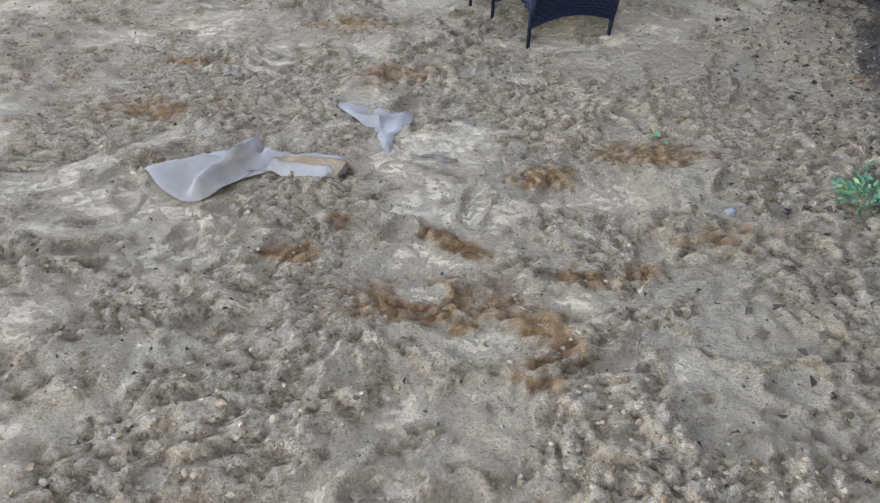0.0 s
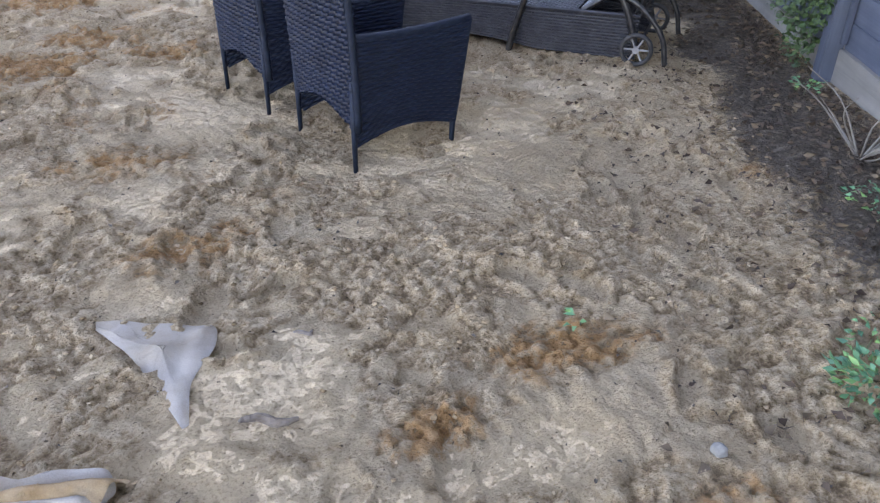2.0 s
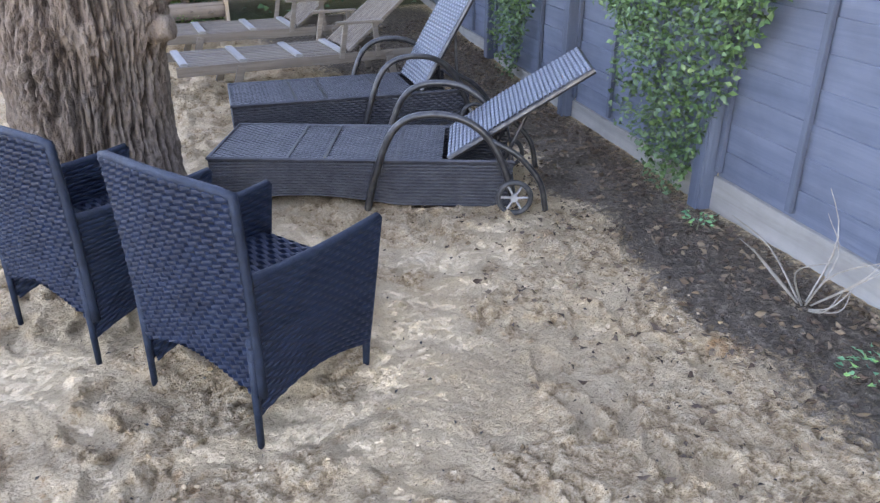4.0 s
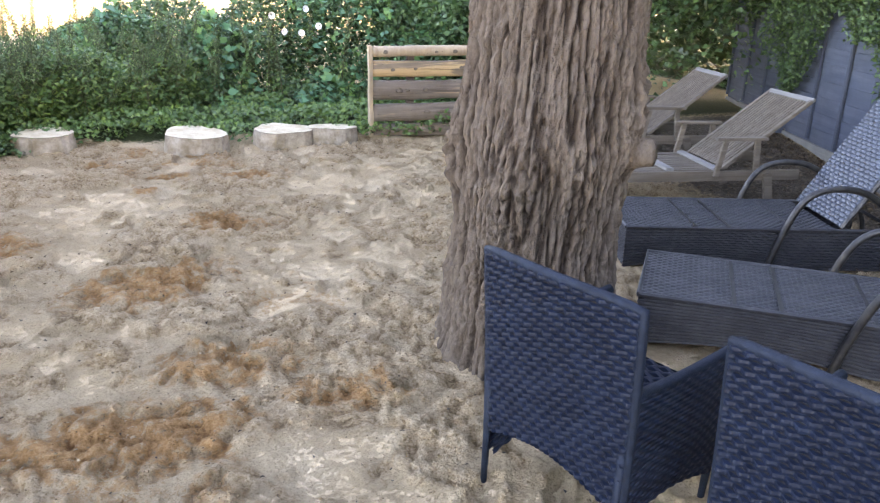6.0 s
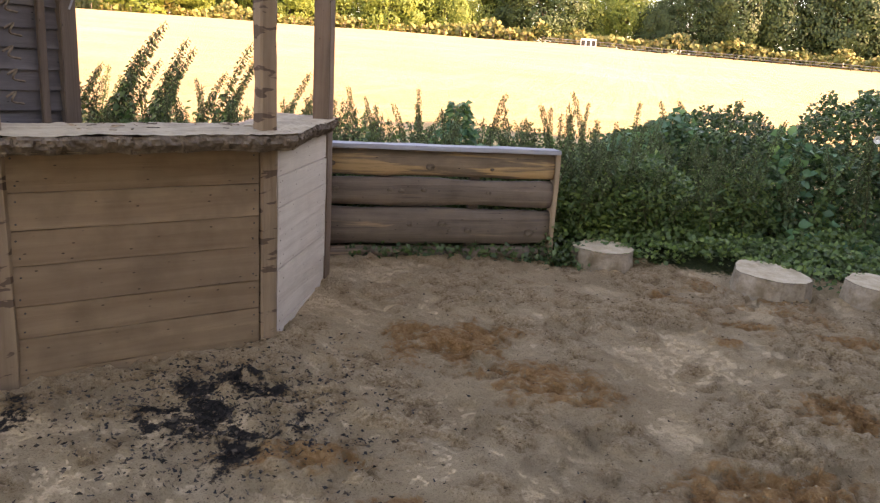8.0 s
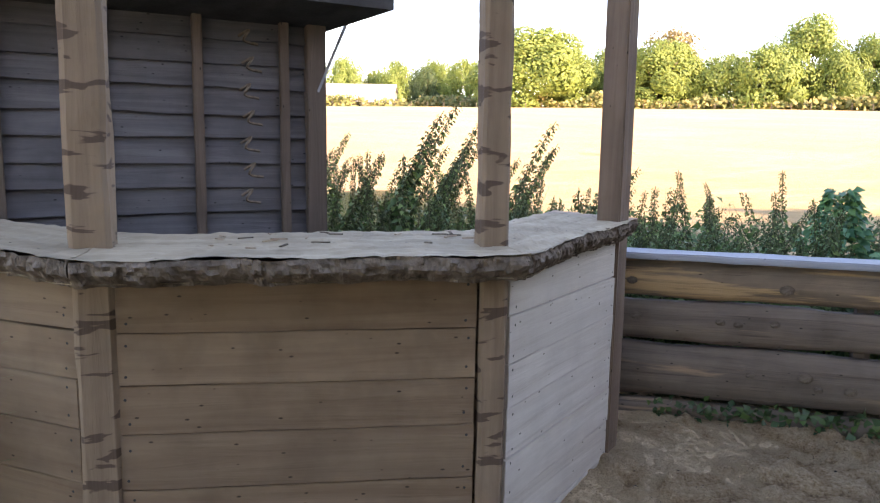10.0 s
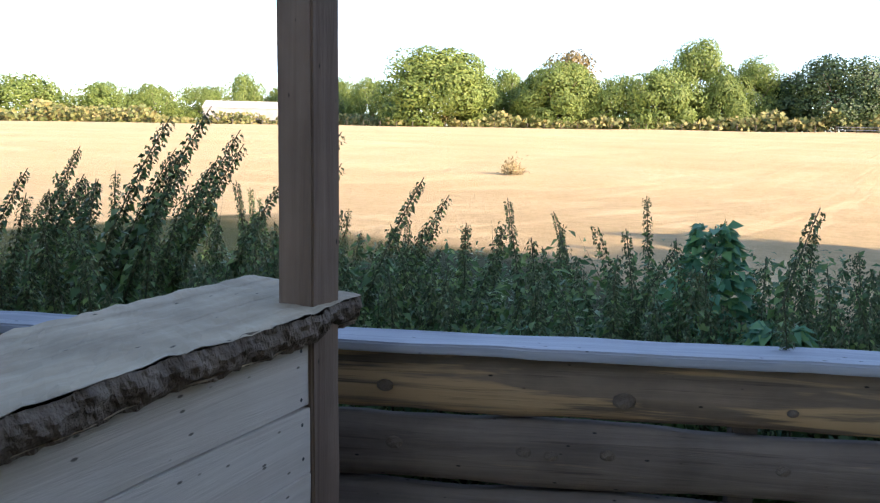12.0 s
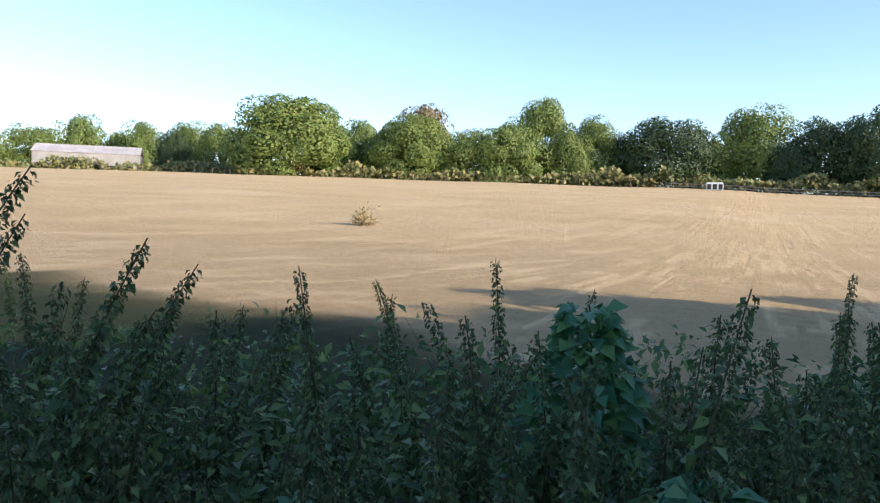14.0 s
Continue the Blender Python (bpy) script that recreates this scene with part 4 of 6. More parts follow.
def build_armchair(m):
    """Local axes: x to the chair's left over the back, y forward from the back, z up; the origin lies between the back feet."""
    ch = thing("rattan_armchair", m, "blue-black woven rattan armchair standing empty on the sand", "armchair", "rattan armchairs")
    W, D, H, SEAT, ARM = 0.565, 0.50, 0.86, 0.40, 0.575
    hw = W / 2

    def back(u, v):
        x = (u - 0.5) * (W + 0.02 * v)
        z0 = 0.19 + 0.075 * math.sin(math.pi * u)
        top = H - 0.012 * (2 * u - 1) ** 2
        z = max(z0 + 0.02 * v, 0.19 + (top - 0.19) * v)
        bow = -0.028 * math.sin(math.pi * u) * (0.3 + 0.7 * v) - 0.025 * v * v + 0.012
        return Vector((x, bow - 0.008, z)), Vector((0, -1, 0))

    def back_in(u, v):
        p, n = back(u, v)
        return p + Vector((0, 0.034, 0)), -n
    part("backrest", weave_bm(back, 1, 27, 0.0055, 14), M_RATTAN, ch)
    part("backrest_front", weave_bm(back_in, 1, 27, 0.0055, 14), M_RATTAN, ch)
    rim = [back(0, v / 10)[0] + Vector((0, 0.016, 0)) for v in range(11)] + [back(u / 14, 1)[0] + Vector((0, 0.016, 0)) for u in range(1, 15)] + [back(1, 1 - v / 10)[0] + Vector((0, 0.016, 0)) for v in range(1, 11)]
    part("back_rim", tube_bm(rim, 0.016, 8), M_RIM, ch, "", True)
    for s in (-1, 1):
        def side(u, v, s=s):
            y = 0.01 + u * (D + 0.01) + 0.075 * u * v
            z0 = 0.11 + 0.05 * math.sin(math.pi * u)
            top = ARM - 0.012 * math.sin(math.pi * u)
            return Vector((s * (hw - 0.012 + 0.012 * v), y, z0 + (top - z0) * v)), Vector((s, 0, 0))

        def side_in(u, v, s=s):
            p, n = side(u, v)
            return p - n * 0.03, -n
        part("side_panel", weave_bm(side, 1, 26, 0.002, 11), M_RATTAN, ch)
        part("side_panel_inner", weave_bm(side_in, 1, 24, 0.003, 9), M_RATTAN, ch)
        arm = [side(u / 10, 1)[0] - Vector((s * 0.015, 0, 0)) for u in range(11)]
        part("armrest", tube_bm(arm, 0.0165, 8), M_RIM, ch, "", True)
        front = [side(1, v / 6)[0] - Vector((s * 0.015, 0, 0)) for v in range(7)]
        part("front_leg", tube_bm([front[0] + Vector((0, -0.01, -0.13))] + front, [0.011, 0.014] + [0.0155] * 6, 8), M_RIM, ch, "", True)
        part("back_leg", tube_bm([(s * (hw - 0.012), 0.0, -0.01), (s * (hw - 0.012), 0.005, 0.2), (s * (hw - 0.01), 0.01, 0.4)], [0.011, 0.013, 0.015], 8), M_RIM, ch, "", True)

    def seat(u, v):
        return Vector(((u - 0.5) * (W - 0.07), 0.03 + v * (D + 0.015), SEAT - 0.01 * math.sin(math.pi * u) * math.sin(math.pi * v))), Vector((0, 0, 1))
    part("seat", weave_bm(seat, 1, 20, 0.005, 8), M_RATTAN, ch)

    def apron(u, v):
        return Vector(((u - 0.5) * (W - 0.07), D + 0.05, 0.21 + 0.07 * math.sin(math.pi * u) + (SEAT - 0.21 - 0.07 * math.sin(math.pi * u)) * v)), Vector((0, 1, 0))
    part("front_apron", weave_bm(apron, 1, 9, 0.003, 8), M_RATTAN, ch)
    return ch


CH_ANG = math.atan2(0.30, 0.954) - math.pi / 2
armchair = build_armchair(Matrix.Translation((0.425, 4.305, 0.0)) @ Matrix.Rotation(CH_ANG, 4, "Z"))
copy_thing(armchair, Matrix.Translation((0.135, 5.065, 0.0)) @ Matrix.Rotation(CH_ANG + 0.02, 4, "Z"))


def build_lounger(m, tilt, rest, label):
    """Local axes: x from foot to head, y across to the far side, z up; the origin is the near foot corner on the sand."""
    lo = thing("rattan_sun_lounger", m, label, "sun lounger", "rattan sun loungers")
    W, L, H, HINGE = 0.625, 1.62, 0.275, 1.27

    def top(u, v):
        return Vector((0.005 + u * (HINGE - 0.03), v * W, H + 0.004 * math.sin(u * 9))), Vector((0, 0, 1))
    part("seat", weave_bm(top, 1, 30, 0.003, 24), M_RATB, lo, "flat woven seat, dusty with sand")
    for x in (0.42, 0.62, 1.0):
        part("seam", block(0.02, W - 0.02, 0.006, Matrix.Translation((x, W / 2, H + 0.003)), 0.002), M_TUBE, lo)
    for y, n in ((0.0, -1), (W, 1)):
        def side(u, v, y=y, n=n):
            low = 0.02 + 0.05 * math.sin(math.pi * min(1, u * 1.6)) * (u < 0.63)
            return Vector((u * L, y, low + (H - low) * v)), Vector((0, n, 0))
        part("side_panel", weave_bm(side, 1, 14, 0.003, 30), M_RATB, lo, "brown-black woven side")

    def foot(u, v):
        return Vector((0, u * W, 0.02 + (H - 0.02) * v)), Vector((-1, 0, 0))
    part("foot_panel", weave_bm(foot, 1, 22, 0.0028, 12), M_RATB, lo)
    rim = [(0, 0, H), (L, 0, H), (L, W, H), (0, W, H), (0, 0, H)]
    part("rim", tube_bm(rim, 0.012, 6), M_RATB, lo)
    ca, sa = math.cos(tilt), math.sin(tilt)

    def backr(u, v):
        s = v * rest
        return Vector((HINGE + s * ca, 0.03 + u * (W - 0.06), H + 0.015 + s * sa + 0.01 * math.sin(math.pi * v))), Vector((-sa, 0, ca))

    def backu(u, v):
        p, n = backr(u, v)
        return p - n * 0.03, -n
    part("backrest", weave_bm(backr, 1, 34, 0.0028, 10), M_RATL, lo, "raised woven backrest")
    part("backrest_underside", weave_bm(backu, 1, 38, 0.003, 12), M_RATB, lo)
    edge = [backr(0, 0)[0], backr(0, 1)[0], backr(1, 1)[0], backr(1, 0)[0]]
    nrm = Vector((-sa, 0, ca))
    part("backrest_frame", tube_bm([p - nrm * 0.015 for p in edge], 0.017, 8), M_TUBE, lo)
    for y in (-0.03, W + 0.03):
        pts = smooth_curve([(0.84, y, -0.02), (0.90, y, 0.22), (0.99, y, 0.44), (1.12, y, 0.525), (1.32, y, 0.52), (1.47, y, 0.43), (1.56, y, 0.28), (1.62, y, 0.10)], 6)
        part("arm_hoop", tube_bm(pts, 0.02, 8), M_TUBE, lo, "bent black tube arm", True)
        pts = smooth_curve([(1.50, y, 0.40), (1.64, y, 0.32), (1.76, y, 0.18), (1.80, y, 0.02)], 6)
        part("rear_leg", tube_bm(pts, 0.016, 8), M_TUBE, lo, "", True)
        wc = Vector((1.63, y - 0.03 if y < 0 else y + 0.03, 0.10))
        tyre = bmesh.new()
        n = 28
        rings = []
        for k in range(n):
            a = 2 * math.pi * k / n
            rings.append([tyre.verts.new(wc + Vector((math.cos(a) * (0.085 + 0.014 * math.cos(b)), 0.018 * math.sin(b), math.sin(a) * (0.085 + 0.014 * math.cos(b))))) for b in (2 * math.pi * j / 8 for j in range(8))])
        for k in range(n):
            for j in range(8):
                tyre.faces.new((rings[k][j], rings[(k + 1) % n][j], rings[(k + 1) % n][(j + 1) % 8], rings[k][(j + 1) % 8]))
        wheel = part("wheel", tyre, M_RUBBER, lo, "black plastic wheel, half sunk", True)
        for k in range(6):
            a = math.pi * 2 * k / 6
            part("spoke", tube_bm([wc, wc + Vector((math.cos(a) * 0.078, 0, math.sin(a) * 0.078))], 0.007, 6), M_GREYP, wheel)
        part("hub", tube_bm([wc - Vector((0, 0.02, 0)), wc + Vector((0, 0.02, 0))], 0.02, 10), M_GREYP, wheel)
    part("axle", tube_bm([(1.63, -0.06, 0.10), (1.63, W + 0.06, 0.10)], 0.01, 8), M_TUBE, lo)
    for y in (0.09, W - 0.09):
        q = backr(0, 0.6)[0]
        part("prop", tube_bm([(q.x, y, q.z - 0.03), (1.56, y, 0.22)], 0.010, 6), M_TUBE, lo)
    return lo


# paler, bluer rattan: sky reflection on the backrests put into the colour
M_RATL = plain("sky_tinted_rattan", (0.0270, 0.0330, 0.0450), (0.0510, 0.0600, 0.0780), 14, 0.33, 0, 0.3, 0.002, 0.6)
M_GREYP = plain("grey_plastic", (0.16, 0.15, 0.14), (0.28, 0.26, 0.24), 12, 0.6)
build_lounger(Matrix.Translation((1.13, 6.02, 0.0)) @ Matrix.Rotation(math.atan2(-0.627, 0.779), 4, "Z"), radians(33), 0.86, "blue-black rattan sun lounger with half-raised back by the fence")
build_lounger(Matrix.Translation((1.62, 6.86, 0.02)) @ Matrix.Rotation(math.atan2(-0.343, 0.94), 4, "Z"), radians(59), 0.86, "rattan sun lounger with steeply raised back, sky reflection in its colour")


def build_steamer(m, tilt, label):
    """Slatted wooden lounger; x from foot to head, y across, origin on the ground at the near foot corner."""
    st = thing("wooden_sun_lounger", m, label, "sun lounger", "wooden sun loungers")
    W, L, H, HINGE = 0.62, 1.95, 0.33, 1.35
    for y in (0.0, W):
        part("side_rail", block(L, 0.028, 0.075, Matrix.Translation((L / 2, y, H - 0.03)), 0.004, 0.002, 10), M_GREYW, st)
    slat = None
    for k in range(9):
        y = 0.05 + k * (W - 0.1) / 8
        part("slat", block(HINGE - 0.06, 0.042, 0.018, Matrix.Translation((HINGE / 2, y, H)), 0.004), M_GREYW, st)
    for x in (0.06, 0.50, 0.94, HINGE - 0.05):
        part("cross_bar", block(0.06, W - 0.03, 0.022, Matrix.Translation((x, W / 2, H + 0.016)), 0.004), M_PALEG, st, "paler cross bar")
    ca, sa = math.cos(tilt), math.sin(tilt)
    rot = Matrix.Translation((HINGE, W / 2, H + 0.01)) @ Matrix.Rotation(-tilt, 4, "Y")
    R = 0.80
    back = part("back_frame", block(0.05, W - 0.05, 0.024, rot @ Matrix.Translation((R, 0, 0)), 0.005), M_PALEG, st)
    for s in (-1, 1):
        part("back_stile", block(R, 0.04, 0.024, rot @ Matrix.Translation((R / 2, s * (W / 2 - 0.045), 0)), 0.004), M_GREYW, st)
    for k in range(14):
        y = -W / 2 + 0.09 + k * (W - 0.18) / 13
        part("back_slat", block(R - 0.03, 0.021, 0.014, rot @ Matrix.Translation((R / 2, y, 0.003)), 0.003), M_GREYW, st)
    part("back_rail", block(0.05, W - 0.08, 0.02, rot @ Matrix.Translation((0.04, 0, -0.004)), 0.004), M_GREYW, st)
    for y in (-0.02, W + 0.02):
        part("armrest", block(0.40, 0.055, 0.022, Matrix.Translation((1.44, y, 0.575)), 0.006, 0.002, 4), M_GREYW, st)
        part("arm_post", block(0.04, 0.03, 0.27, Matrix.Translation((1.30, y, 0.43)) @ Matrix.Rotation(radians(10), 4, "Y"), 0.004), M_GREYW, st)
        part("arm_post", block(0.04, 0.03, 0.27, Matrix.Translation((1.58, y, 0.43)) @ Matrix.Rotation(radians(-6), 4, "Y"), 0.004), M_GREYW, st)
        part("leg", block(0.06, 0.035, 0.36, Matrix.Translation((0.42, y, 0.14)) @ Matrix.Rotation(radians(18), 4, "Y"), 0.004), M_GREYW, st)
        part("leg", block(0.06, 0.035, 0.36, Matrix.Translation((1.72, y, 0.14)) @ Matrix.Rotation(radians(-12), 4, "Y"), 0.004), M_GREYW, st)
    return st


M_PALEG = wood("pale_grey_teak", (0.137, 0.126, 0.116), (0.221, 0.211, 0.195), 1, 0.8, stain=0.2, knots=False)
st_a = math.atan2(-0.2, 0.98)
steamer = build_steamer(Matrix.Translation((1.62, 7.88, 0.03)) @ Matrix.Rotation(st_a, 4, "Z"), radians(38), "weathered slatted teak lounger with raised back and arms")
copy_thing(steamer, Matrix.Translation((1.72, 8.98, 0.08)) @ Matrix.Rotation(st_a - 0.03, 4, "Z"))


# ---- the big tree on the sand ----
TREE = Vector((0.66, 6.21, 0.0))


def bark_shell(height, r0, nu, nz):
    bm = bmesh.new()
    crack = bm.verts.layers.float.new("fissure_shade")
    rows = []
    for k in range(nz + 1):
        z = -0.1 + (height + 0.1) * (k / nz) ** 1.25
        flare = 0.10 * math.exp(-max(z, 0) / 0.22) + 0.03 * math.exp(-((z - 1.05) / 0.22) ** 2)
        taper = 1 - 0.035 * z + 0.05 * max(0, z - 1.3) * (z < 3)
        lean = Vector((0.03 * z, 0.02 * z, 0))
        row = []
        for j in range(nu):
            a = 2 * math.pi * j / nu
            c, s = math.cos(a), math.sin(a)
            wander = 0.25 * noise.noise(Vector((c * 1.5, s * 1.5, z * 1.1)))
            frag0 = noise.noise(Vector((c * 6, s * 6, z * 7)))
            rid = abs(noise.noise(Vector((c * 10.5 + wander, s * 10.5 + wander, z * 2.3 + 0.22 * frag0))))
            rid2 = abs(noise.noise(Vector((c * 17 + wander, s * 17, z * 9.0))))
            frag = noise.noise(Vector((c * 14, s * 14, z * 15))) + 0.8 * noise.noise(Vector((c * 30, s * 30, z * 34)))
            big = noise.noise(Vector((c * 1.4, s * 1.4, z * 0.9)))
            burr = max(0.0, 0.25 + noise.noise(Vector((c * 2.3 + 4, s * 2.3, z * 2.2)))) * math.exp(-((z - 0.95 - 0.2 * c) / 0.30) ** 2)
            br = abs(noise.noise(Vector((c * 16, s * 16, z * 16))))
            r = r0 * taper + flare * (0.7 + 0.6 * noise.noise(Vector((c * 2, s * 2, 3)))) + 0.035 * big
            r += 0.085 * min(rid, 0.28) + 0.035 * min(rid2, 0.3) + 0.012 * frag + burr * (0.06 + 0.12 * br)
            v = bm.verts.new(Vector((c * r, s * r, z)) + lean)
            # dark bark cracks, with the shade inside them put into the colour
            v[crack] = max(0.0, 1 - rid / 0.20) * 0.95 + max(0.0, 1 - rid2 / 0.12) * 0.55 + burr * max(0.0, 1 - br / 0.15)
            row.append(v)
        rows.append(row)
    for a, b in zip(rows, rows[1:]):
        for j in range(nu):
            bm.faces.new((a[j], a[(j + 1) % nu], b[(j + 1) % nu], b[j]))
    return bm


def bark_material():
    m, nt, b = mat("oak_bark", 0.95, 0, 0.1)
    v = coords(nt, (1, 1, 0.35))
    n1, n2 = noise_tex(nt, v, 22, 6, 0.7), noise_tex(nt, coords(nt), 3.0, 4)
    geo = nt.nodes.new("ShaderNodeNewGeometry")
    # concave spots darkened: shade of the furrows painted into the bark colour
    hollow_shade = ramp(nt, geo.outputs["Pointiness"], [(0.44, grey(0.25)), (0.52, grey(1.0))])
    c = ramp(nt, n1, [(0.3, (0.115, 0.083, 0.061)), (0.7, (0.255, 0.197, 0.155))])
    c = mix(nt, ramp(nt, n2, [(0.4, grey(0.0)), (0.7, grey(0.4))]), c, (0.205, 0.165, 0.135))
    c = mix(nt, 0.5, c, hollow_shade, "MULTIPLY")
    c = mix(nt, ramp(nt, attr(nt, "fissure_shade"), [(0.2, grey(0.0)), (0.95, grey(0.85))]), c, (0.045, 0.03, 0.022))
    nt.links.new(c, b.inputs["Base Color"])
    bump(nt, b, math_node(nt, "ADD", n1, noise_tex(nt, coords(nt), 75, 4, 0.7)), 1.0, 0.03)
    return m


M_OAKBARK = bark_material()


def crown_points(rng, n, centre, radii, lumps, seed):
    """Leaf places on the outside of a crown made of many lumps, uneven and open."""
    lum = rng.normal(size=(lumps, 3))
    lum /= np.linalg.norm(lum, axis=1, keepdims=True)
    lum[:, 2] = np.where(lum[:, 2] < -0.75, -lum[:, 2], lum[:, 2])
    cen = lum * (0.52 + 0.28 * rng.random((lumps, 1)))
    rad = 0.20 + 0.17 * rng.random(lumps)
    which = rng.integers(0, lumps, n)
    d = rng.normal(size=(n, 3))
    d /= np.linalg.norm(d, axis=1, keepdims=True)
    shell = 0.84 + 0.22 * rng.random((n, 1)) ** 0.7
    p = cen[which] + d * rad[which][:, None] * shell
    out = p / (np.linalg.norm(p, axis=1, keepdims=True) + 1e-6) * 0.6 + d
    hang = np.cross(out, rng.normal(size=(n, 3))) + np.array([0, 0, -0.3])
    return np.array(centre) + p * np.array(radii), hang, out


def build_big_tree():
    t = thing("oak_tree", Matrix.Translation(TREE), "broad old tree trunk with furrowed grey-brown bark and burrs", "tree")
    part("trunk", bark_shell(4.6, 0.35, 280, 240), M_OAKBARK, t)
    # a sawn branch stub and its hollow
    stub_dir = Vector((0.30, -0.32, 0.05)).normalized()
    base = Vector((0.24, -0.25, 0.97))
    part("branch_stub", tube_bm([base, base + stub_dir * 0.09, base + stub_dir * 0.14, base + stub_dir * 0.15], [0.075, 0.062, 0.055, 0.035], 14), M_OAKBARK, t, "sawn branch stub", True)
    rng = np.random.default_rng(77)
    for k in range(7):
        a = k * 0.9 + 0.4
        e = Vector((math.cos(a) * 2.6, math.sin(a) * 2.6, 6.2 + 0.7 * (k % 3)))
        part("limb", tube_bm(smooth_curve([(0.1, 0.08, 4.2), (e.x * 0.35, e.y * 0.35, 5.0), e], 5), [0.24 - 0.017 * i for i in range(11)], 8), M_OAKBARK, t, "", True)
    p, d, out = crown_points(rng, 3600, (0.1, 0.1, 7.2), (3.4, 3.4, 2.6), 22, 1)
    leaves("crown", p, d, 0.26 + 0.1 * rng.random(len(p)), 0.2, M_OAK, t, rng, 0.25, out)
    return t


build_big_tree()


# ---- cloths and litter on the sand ----
def cloth(name, outline, label, folds, seed, rims=(), material=None):
    """A crumpled cloth: a fan of the outline, lifted into folds."""
    c = Vector((sum(p[0] for p in outline) / len(outline), sum(p[1] for p in outline) / len(outline)))
    bm = bmesh.new()
    n, rings = 96, 22
    pts = smooth_curve([(x, y, 0) for x, y in outline] + [(*outline[0], 0)], 10)
    tot = [pts[int(i * (len(pts) - 1) / n)] for i in range(n)]
    grid = []
    for k in range(rings + 1):
        t = k / rings
        row = []
        for j in range(n):
            x, y = c.x + (tot[j].x - c.x) * t, c.y + (tot[j].y - c.y) * t
            z = floor_z(x, y) + 0.012 + 0.014 * (1 - t) + 0.030 * noise.noise(Vector((x * 9, y * 9, seed))) * (1 - 0.5 * t)
            for (ax, ay, bx, by, h, w) in folds:
                A, B, P = Vector((ax, ay)), Vector((bx, by)), Vector((x, y))
                s = max(0, min(1, (P - A).dot(B - A) / (B - A).length_squared))
                d = (P - A.lerp(B, s)).length
                z += h * math.exp(-(d / w) ** 2)
            row.append(bm.verts.new((x, y, z)))
        grid.append(row)
    for a, b in zip(grid[1:], grid[2:]):
        for j in range(n):
            bm.faces.new((a[j], a[(j + 1) % n], b[(j + 1) % n], b[j]))
    mid = bm.verts.new((c.x, c.y, grid[1][0].co.z))
    for j in range(n):
        bm.faces.new((grid[1][j], grid[1][(j + 1) % n], mid))
    for v in grid[0]:
        bm.verts.remove(v)
    bmesh.ops.solidify(bm, geom=bm.faces[:], thickness=0.006)
    z0 = floor_z(c.x, c.y)
    bm.transform(Matrix.Translation((-c.x, -c.y, -z0)))
    ob = part(name, bm, material or M_CLOTH, None, "", True)
    ob.matrix_world = Matrix.Translation((c.x, c.y, z0))
    return tagged(ob, label, "cloth")


cloth("towel", [(-1.10, 2.42), (-0.93, 2.22), (-0.83, 2.23), (-0.74, 2.38), (-0.66, 2.43), (-0.50, 2.37), (-0.36, 2.43), (-0.40, 2.50), (-0.55, 2.50), (-0.68, 2.60), (-0.74, 2.65), (-0.92, 2.58)], "crumpled dirty white towel half buried in sand",
      [(-0.86, 2.26, -0.72, 2.62, 0.065, 0.028), (-0.66, 2.54, -0.38, 2.47, 0.055, 0.03), (-0.62, 2.44, -0.42, 2.41, 0.045, 0.022), (-1.05, 2.40, -0.9, 2.5, 0.03, 0.05)], 2.0)
cloth("towel_corner", [(-0.58, 2.42), (-0.48, 2.36), (-0.36, 2.42), (-0.34, 2.48), (-0.50, 2.50), (-0.60, 2.55), (-0.66, 2.50)], "sand-stained tan fold of towel", [(-0.62, 2.46, -0.36, 2.43, 0.06, 0.03)], 8.0, (), M_CLOTHB)
cloth("rag", [(-0.50, 3.18), (-0.38, 3.00), (-0.30, 2.83), (-0.21, 2.60), (-0.19, 2.78), (-0.13, 2.92), (-0.13, 3.04), (-0.28, 3.10)], "pale thin rag lying on the sand", [(-0.22, 2.65, -0.16, 3.0, 0.02, 0.04)], 5.0)


def bark_bit(name, x, y, ln, w, ang, material, label, cat, bend=0.02):
    pts = smooth_curve([(-ln / 2, 0, 0), (-ln * 0.15, bend, 0.004), (ln * 0.2, -bend * 0.4, 0.006), (ln / 2, bend * 0.6, 0.0)], 5)
    n = len(pts)
    bm = tube_bm(pts, [w * (0.35 + 0.65 * math.sin(math.pi * (i + 0.5) / n)) for i in range(n)], 7)
    for v in bm.verts:
        v.co += noise.noise_vector(v.co * 40 + Vector((x, y, 0))) * w * 0.35
    ob = part(name, bm, material)
    ob.matrix_world = Matrix.Translation((x, y, floor_z(x, y) + w * 0.5)) @ Matrix.Rotation(ang, 4, "Z")
    return tagged(ob, label, cat)


bark_bit("bark_strip", -0.02, 2.58, 0.16, 0.014, -0.25, M_EDGE, "curled strip of dark bark on sand", "bark")
bark_bit("stick", 0.12, 2.92, 0.07, 0.010, 0.2, M_TWIG, "short dark stick on sand", "stick")
bark_bit("stick", -2.03, 7.9, 0.16, 0.008, 1.2, M_TWIG, "thin dark stick on sand", "stick")
bark_bit("stick", -1.0, 3.5, 0.10, 0.012, 0.1, M_TWIG, "short grey stick on sand", "stick")
